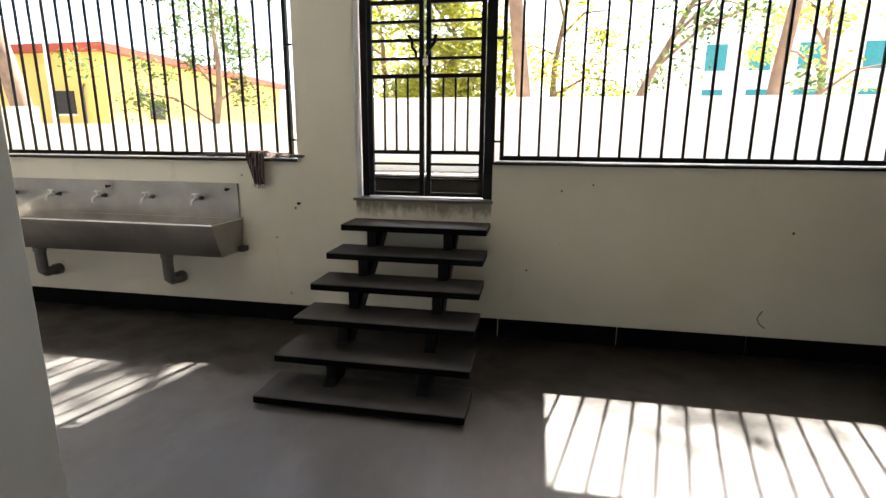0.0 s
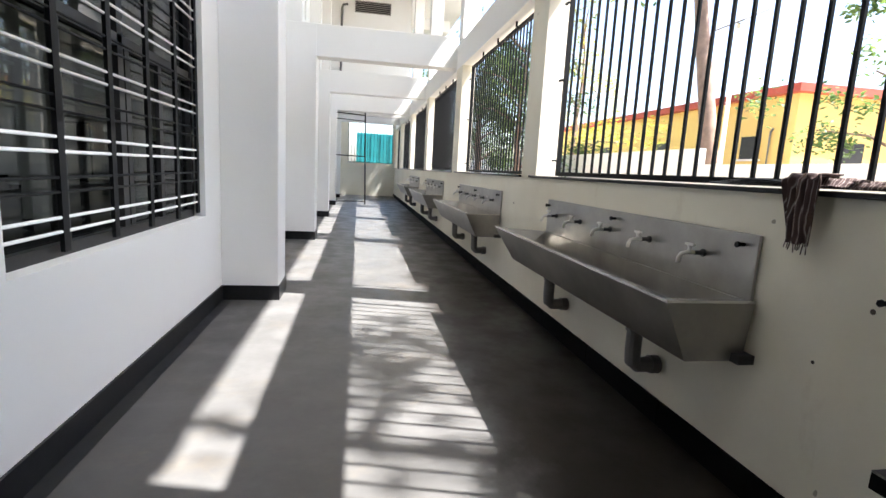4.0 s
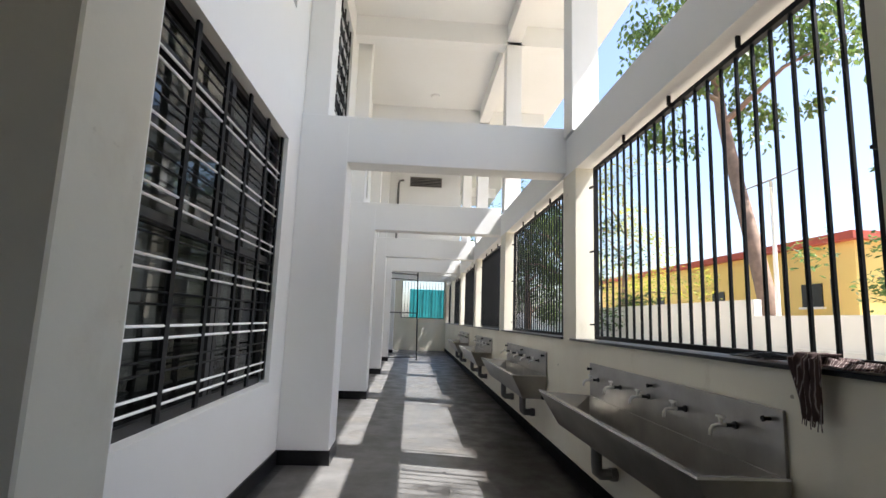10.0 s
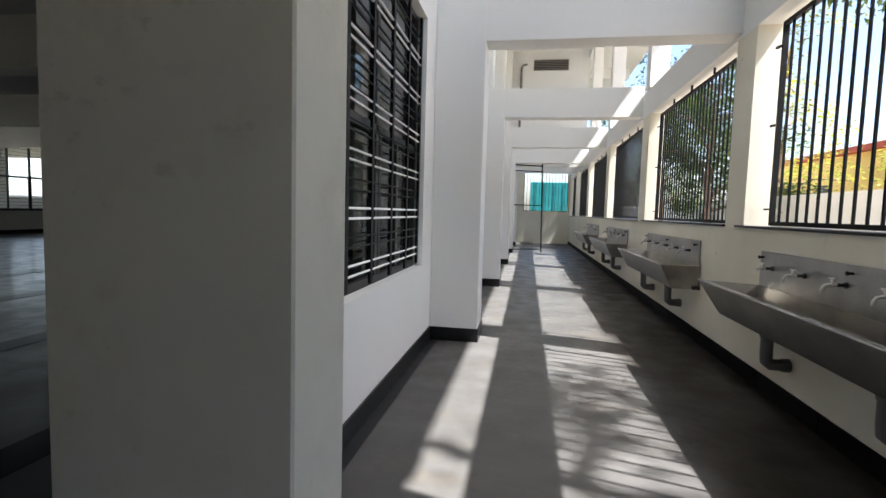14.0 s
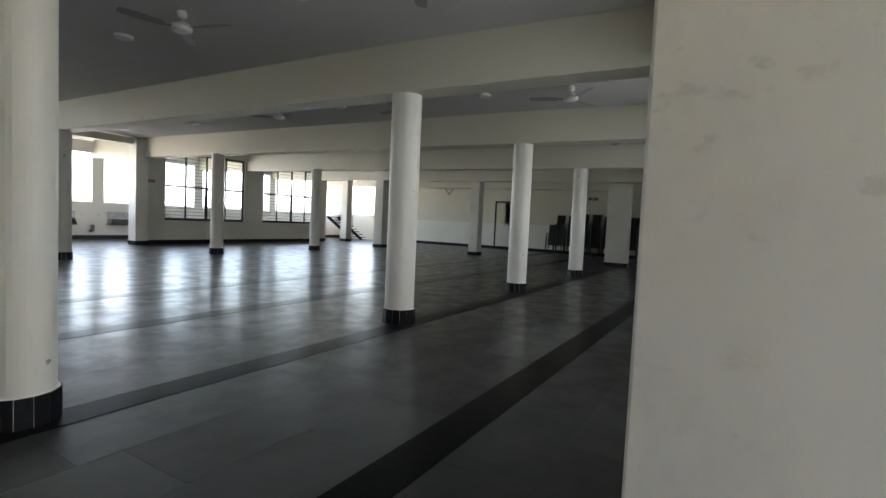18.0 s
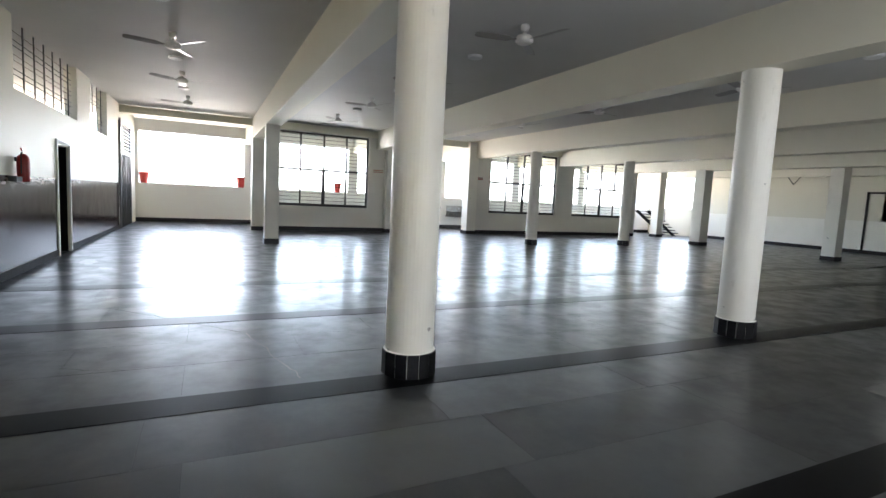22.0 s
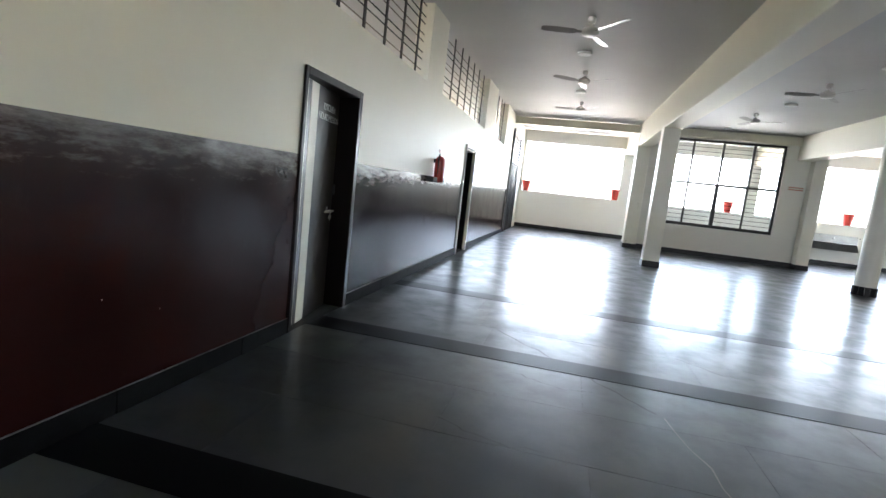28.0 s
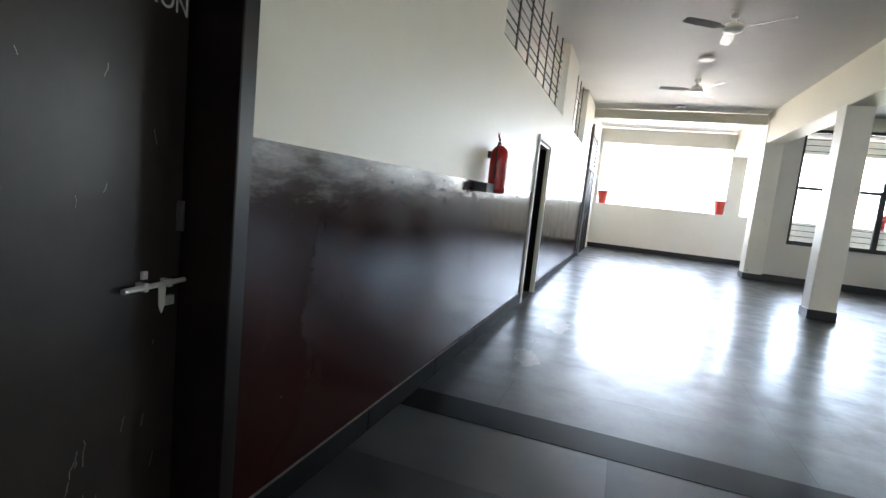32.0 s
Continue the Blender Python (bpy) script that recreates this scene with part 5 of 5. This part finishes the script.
tube(bm, [(-1.0, -0.08, 0.4), (-1.0, -0.08, 2.6), (-0.9, -0.08, 2.75)], 0.04, 6)
part("drain_pipe", bm, M_PVC, house)

far = thing("far_building", "pale far building with teal shuttered windows", "building", at=pose(13, 46, GZ))
bx("wall", (0, 30, 0, 10, 0, 12), M_BWALL, far)
for fx in (2.6, 6.2, 10.0, 15.0):
    for fz in (3.2, 7.0):
        bx("window", (fx, fx + 1.7, -0.06, 0.02, fz, fz + 2.2), M_TEALWIN, far)

# solar street lamp
lp = thing("street_lamp", "pale street lamp post with a solar panel", "street lamp", at=pose(-11.4, 7.8, GZ))
bm = bmesh.new()
rod(bm, (0, 0, 0), (0, 0, 4.6), 0.06, 10, 0.045)
part("post", bm, M_BWALL, lp)
bm = bmesh.new()
box(bm, -0.6, 0.6, -0.35, 0.35, -0.02, 0.02)
part("solar_panel", bm, M_FANBROWN, lp, at=pose(0, 0, 4.65, 25, 0, 0))
bm = bmesh.new()
rod(bm, (0, 0, 4.2), (0.5, -0.4, 4.3), 0.025, 8)
part("arm", bm, M_BWALL, lp)

# teal truck beyond the end window
tk = thing("teal_truck", "teal box truck parked beyond the end window", "truck", at=pose(-32, -1.85, GZ))
bx("cargo_box", (-1.2, 1.2, 0, 5.2, 0.55, 2.5), M_TEAL, tk, bevel=0.03)
for k in range(9):
    bx("rib", (1.2, 1.23, 0.3 + k * 0.57, 0.36 + k * 0.57, 0.6, 2.45), M_TEAL, tk)
for yy in (0.9, 4.3):
    bm = bmesh.new()
    rod(bm, (0.8, yy, 0.4), (1.15, yy, 0.4), 0.4, 20)
    part("wheel", bm, M_RUBBER, tk)


def branch(bm, pts, r0, r1, n=7):
    pts = [Vector(p) for p in pts]
    rings = []
    for i, p in enumerate(pts):
        d = (pts[min(i + 1, len(pts) - 1)] - pts[max(i - 1, 0)]).normalized()
        q = d.to_track_quat("Z", "Y")
        r = r0 + (r1 - r0) * i / (len(pts) - 1)
        rings.append([bm.verts.new(p + q @ Vector((r * math.cos(2 * math.pi * k / n), r * math.sin(2 * math.pi * k / n), 0))) for k in range(n)])
    for a, b in zip(rings, rings[1:]):
        for k in range(n):
            bm.faces.new((a[k], a[(k + 1) % n], b[(k + 1) % n], b[k]))
    bm.faces.new(rings[-1])


def leaf_cloud(clumps, per, size, droop, rng, name):
    """Many small folded leaves round the given clump centres."""
    V, F = [], []
    for (c, rad) in clumps:
        for _ in range(per):
            d = Vector((rng.gauss(0, 1), rng.gauss(0, 1), rng.gauss(0, 0.8)))
            d = d.normalized() * rad * rng.random() ** 0.45
            p = Vector(c) + d
            a = rng.uniform(0, 2 * math.pi)
            l, w = size * rng.uniform(0.6, 1.3), size * rng.uniform(0.16, 0.3)
            ax = Vector((math.cos(a), math.sin(a), -droop * rng.uniform(0.2, 1.6))).normalized()
            side = ax.cross(Vector((rng.uniform(-1, 1), rng.uniform(-1, 1), 1))).normalized() * w
            k = len(V)
            V += [p, p + ax * l * 0.5 + side, p + ax * l, p + ax * l * 0.5 - side]
            F.append((k, k + 1, k + 2, k + 3))
    me = bpy.data.meshes.new(name)
    me.from_pydata([tuple(v) for v in V], [], F)
    return me


def tree(x, y, h, lean, crown_r, seed, mat, label, clumps=60, per=110, size=0.2, droop=0.5, r=0.22, crown_from=0.45, limbs=6, tall=True):
    rng = random.Random(seed)
    t = thing("tree", label, "tree", "trees beyond the wall", pose(x, y, GZ))
    bm = bmesh.new()
    n = 7
    pts = []
    for i in range(n):
        u = i / (n - 1)
        pts.append((lean[0] * u + 0.12 * math.sin(u * 7 + seed), lean[1] * u + 0.1 * math.cos(u * 5 + seed), h * u * 0.92))
    branch(bm, pts, r, r * 0.25, 9)
    part("trunk", bm, M_BARK, t, smooth=True)
    cl = []
    for k in range(limbs):
        u = crown_from + (0.95 - crown_from) * k / limbs
        b = Vector((lean[0] * u, lean[1] * u, h * u * 0.92))
        a = rng.uniform(0, 2 * math.pi)
        ln = crown_r * rng.uniform(0.6, 1.0)
        e = b + Vector((math.cos(a) * ln, math.sin(a) * ln, h * 0.12 * rng.uniform(0.2, 1.3)))
        mid = (b + e) / 2 + Vector((0, 0, 0.25 * ln * 0.5))
        bm = bmesh.new()
        branch(bm, [b, mid, e], r * 0.38, 0.02, 6)
        part("limb", bm, M_BARK, t, smooth=True)
        for _ in range(max(2, clumps // limbs)):
            f = rng.uniform(0.35, 1.1)
            c = b.lerp(e, f) + Vector((rng.gauss(0, 1), rng.gauss(0, 1), rng.gauss(0, 0.8))) * crown_r * 0.28
            cl.append((c, crown_r * rng.uniform(0.14, 0.3)))
    me = leaf_cloud(cl, per, size, droop, rng, "crown")
    me.materials.append(mat)
    o = new("crown", me)
    o.parent = t
    return t


tree(-16.6, 11.6, 21, (-4.6, 0.2), 4.6, 1, M_LEAF, "tall leaning eucalyptus with a pale bare trunk", 90, 110, 0.34, 1.5, 0.36, 0.5, 10)
tree(0.95, 8.4, 14, (-0.9, -2.7), 2.0, 2, M_LEAF, "tall pale-trunked tree reaching over the corridor roof", 40, 42, 0.2, 0.9, 0.19, 0.72, 7)
tree(6.2, 8.6, 13.5, (-0.4, -2.7), 2.2, 11, M_LEAF, "tall thin tree by the boundary wall", 40, 55, 0.2, 0.9, 0.15, 0.7, 7)
tree(3.2, 10.8, 7, (2.6, 0.2), 2.4, 3, M_LEAF, "slanting tree with thin green foliage", 30, 80, 0.18, 0.5, 0.13, 0.3)
tree(-1.8, 12.2, 6.8, (0.4, 0.2), 2.6, 4, M_LEAFY, "bushy yellow-green tree behind the wall", 110, 190, 0.18, 0.4, 0.16, 0.15, 10)
tree(-4.0, 12.8, 6.2, (0.2, 0.2), 2.4, 24, M_LEAFY, "bushy yellow-green tree behind the wall", 80, 170, 0.18, 0.4, 0.14, 0.15, 9)
tree(1.6, 14.0, 6.8, (0.4, 0.2), 2.6, 14, M_LEAFY, "bushy yellow-green tree behind the wall", 50, 110, 0.18, 0.4, 0.16, 0.15, 8)
tree(-9.4, 11.5, 6.5, (0.5, 0.2), 2.4, 5, M_LEAF, "bushy green tree behind the wall", 45, 100, 0.18, 0.5, 0.14, 0.2, 8)
tree(9.5, 14, 7.5, (0.3, 0), 2.6, 6, M_LEAFY, "yellow-green tree in front of the far building", 26, 70, 0.2, 0.5, 0.14, 0.3)
tree(-26.0, 4.6, 7.5, (0.2, 0.2), 3.2, 7, M_LEAF, "dense green tree close beside the corridor windows", 80, 150, 0.2, 0.4, 0.2, 0.15, 9)
tree(-20.0, 5.0, 7.0, (-0.4, 0.1), 2.8, 8, M_LEAF, "dense green tree close beside the corridor windows", 80, 150, 0.18, 0.4, 0.16, 0.12, 9)
tree(-24.5, 9.5, 9.0, (-0.4, 0.1), 4.2, 9, M_LEAFY, "green tree behind the wall by the street lamp", 50, 120, 0.18, 0.4, 0.14, 0.12, 9)

# ---- floor slabs of the hall ----
rng = random.Random(21)
slabs = thing("floor_slabs", "grey polished limestone slabs of varied tone", "floor slab", kind="structure")
meshes = {}
V, F = [], []
bands = [(-2.9, STRIPS[0] + 0.152)] + [(a - 0.152, b + 0.152) for a, b in zip(STRIPS, STRIPS[1:])] + [(STRIPS[-1] - 0.152, YF)]
for top, bot in bands:
    rows_n = max(1, round((top - bot) / 0.6))
    d = (top - bot) / rows_n
    for r in range(rows_n):
        y1 = top - r * d
        x = XK
        first = 0.665 if (top, r) == (bands[1][0], 1) else rng.uniform(0.4, 1.7)
        while x > XE + 0.05:
            w = first if x == XK else 1.8
            x0 = max(x - w, XE)
            near = x0 > -6.0 and y1 > -11.4
            if near:
                pale = rng.random() < 0.2 or ((top, r) == (bands[1][0], 1) and x0 < 0 < x)
                key = (round(x - x0, 3), round(d, 3), pale)
                if key not in meshes:
                    bm = bmesh.new()
                    box(bm, -key[0] + 0.0012, -0.0012, -key[1] + 0.0012, -0.0012, -0.002, 0.0)
                    meshes[key] = finish(bm, "slab")
                    meshes[key].materials.append(M_SLABPALE if pale else M_SLAB)
                o = new("slab", meshes[key])
                o.parent = slabs
                o.matrix_basis = pose(x, y1, rng.uniform(0.0, 0.0006))
            else:
                k = len(V)
                a, b, c, e = x0 + 0.0012, x - 0.0012, y1 - d + 0.0012, y1 - 0.0012
                V += [(a, c, 0), (b, c, 0), (b, e, 0), (a, e, 0)]
                F.append((k, k + 1, k + 2, k + 3))
            x = x0
me = bpy.data.meshes.new("far_slabs")
me.from_pydata(V, [], F)
me.materials.append(M_SLABS)
o = new("far_slabs", me)
o.parent = slabs
tagged(o, kind="stuff")

# worn pale patches on the slabs
M_PATCH = plain("worn_pale_patch", (0.13, 0.125, 0.12), 0.6, 0, 0.8, 28, 0.4, 0.2)
M_BROWNPATCH = plain("dried_brown_patch", (0.13, 0.1, 0.07), 0.3, 0, 0.8, 14, 0.3, 0.45)


def worn_patch(x, y, w, d, turn, material, label, seed):
    """A ragged flat blot, thin as a skin of paint."""
    r = random.Random(seed)
    bm = bmesh.new()
    n = 28
    rim = []
    for k in range(n):
        a = 2 * math.pi * k / n
        q = r.uniform(0.62, 1.05)
        rim.append(bm.verts.new((w / 2 * q * math.cos(a), d / 2 * q * math.sin(a), 0.0)))
    mid = bm.verts.new((0, 0, 0.0))
    for k in range(n):
        bm.faces.new((mid, rim[k], rim[(k + 1) % n]))
    structure(part("floor_stain", bm, material, at=pose(x, y, 0.0014, 0, 0, turn)), label, "stain")


for k, (x, y, w, d, turn) in enumerate(((2.52, -5.45, 0.3, 0.24, 30), (3.42, -5.98, 0.2, 0.09, 60), (3.36, -6.3, 0.12, 0.05, 20), (2.9, -5.2, 0.1, 0.06, 0))):
    worn_patch(x, y, w, d, turn, M_PATCH, "pale rubbed patch on the grey slabs", 40 + k)
for k, (x, y, w, d, turn) in enumerate(((3.02, -14.2, 0.34, 0.8, 8), (3.1, -12.8, 0.25, 0.6, 15), (2.6, -13.3, 0.2, 0.4, 40))):
    worn_patch(x, y, w, d, turn, M_BROWNPATCH, "dried brown patch on the grey slabs", 60 + k)

# cracks and mended joints in the polished floor
M_CRACK = plain("dark_crack", (0.02, 0.018, 0.016), 0.6, 0, 0.3, 20)
M_MEND = plain("pale_mended_joint", (0.2, 0.17, 0.15), 0.6, 0, 0.4, 20)


def floor_crack(points, width, material, label, seed):
    """A ragged hairline through the given floor points."""
    r = random.Random(seed)
    fine = []
    for a, b in zip(points, points[1:]):
        for k in range(6):
            u = k / 6
            fine.append((a[0] + (b[0] - a[0]) * u + r.uniform(-0.02, 0.02), a[1] + (b[1] - a[1]) * u + r.uniform(-0.02, 0.02)))
    bm = bmesh.new()
    last = None
    for k, (x, y) in enumerate(fine):
        w = width * r.uniform(0.3, 1.2)
        pair = [bm.verts.new((x - w, y - w, 0.0016)), bm.verts.new((x + w, y + w, 0.0016))]
        if last:
            bm.faces.new((last[0], last[1], pair[1], pair[0]))
        last = pair
    structure(part("floor_crack", bm, material), label, "crack")


floor_crack([(2.03, -10.0), (1.4, -9.35), (1.05, -8.95), (0.7, -8.55)], 0.006, M_CRACK, "dark ragged crack in the polished floor slabs", 1)
floor_crack([(1.75, -8.9), (1.4, -8.75), (1.1, -8.8)], 0.004, M_CRACK, "short dark crack in the polished floor slabs", 2)
floor_crack([(0.5, -10.2), (0.0, -9.8), (-0.3, -9.85)], 0.004, M_CRACK, "short dark crack in the polished floor slabs", 3)
floor_crack([(2.1, -7.9), (1.7, -7.75), (1.4, -7.8)], 0.004, M_CRACK, "short dark crack in the polished floor slabs", 4)
floor_crack([(0.7, -8.6), (0.46, -7.45), (0.38, -7.1)], 0.005, M_MEND, "pale mended crack running to the black strip", 5)
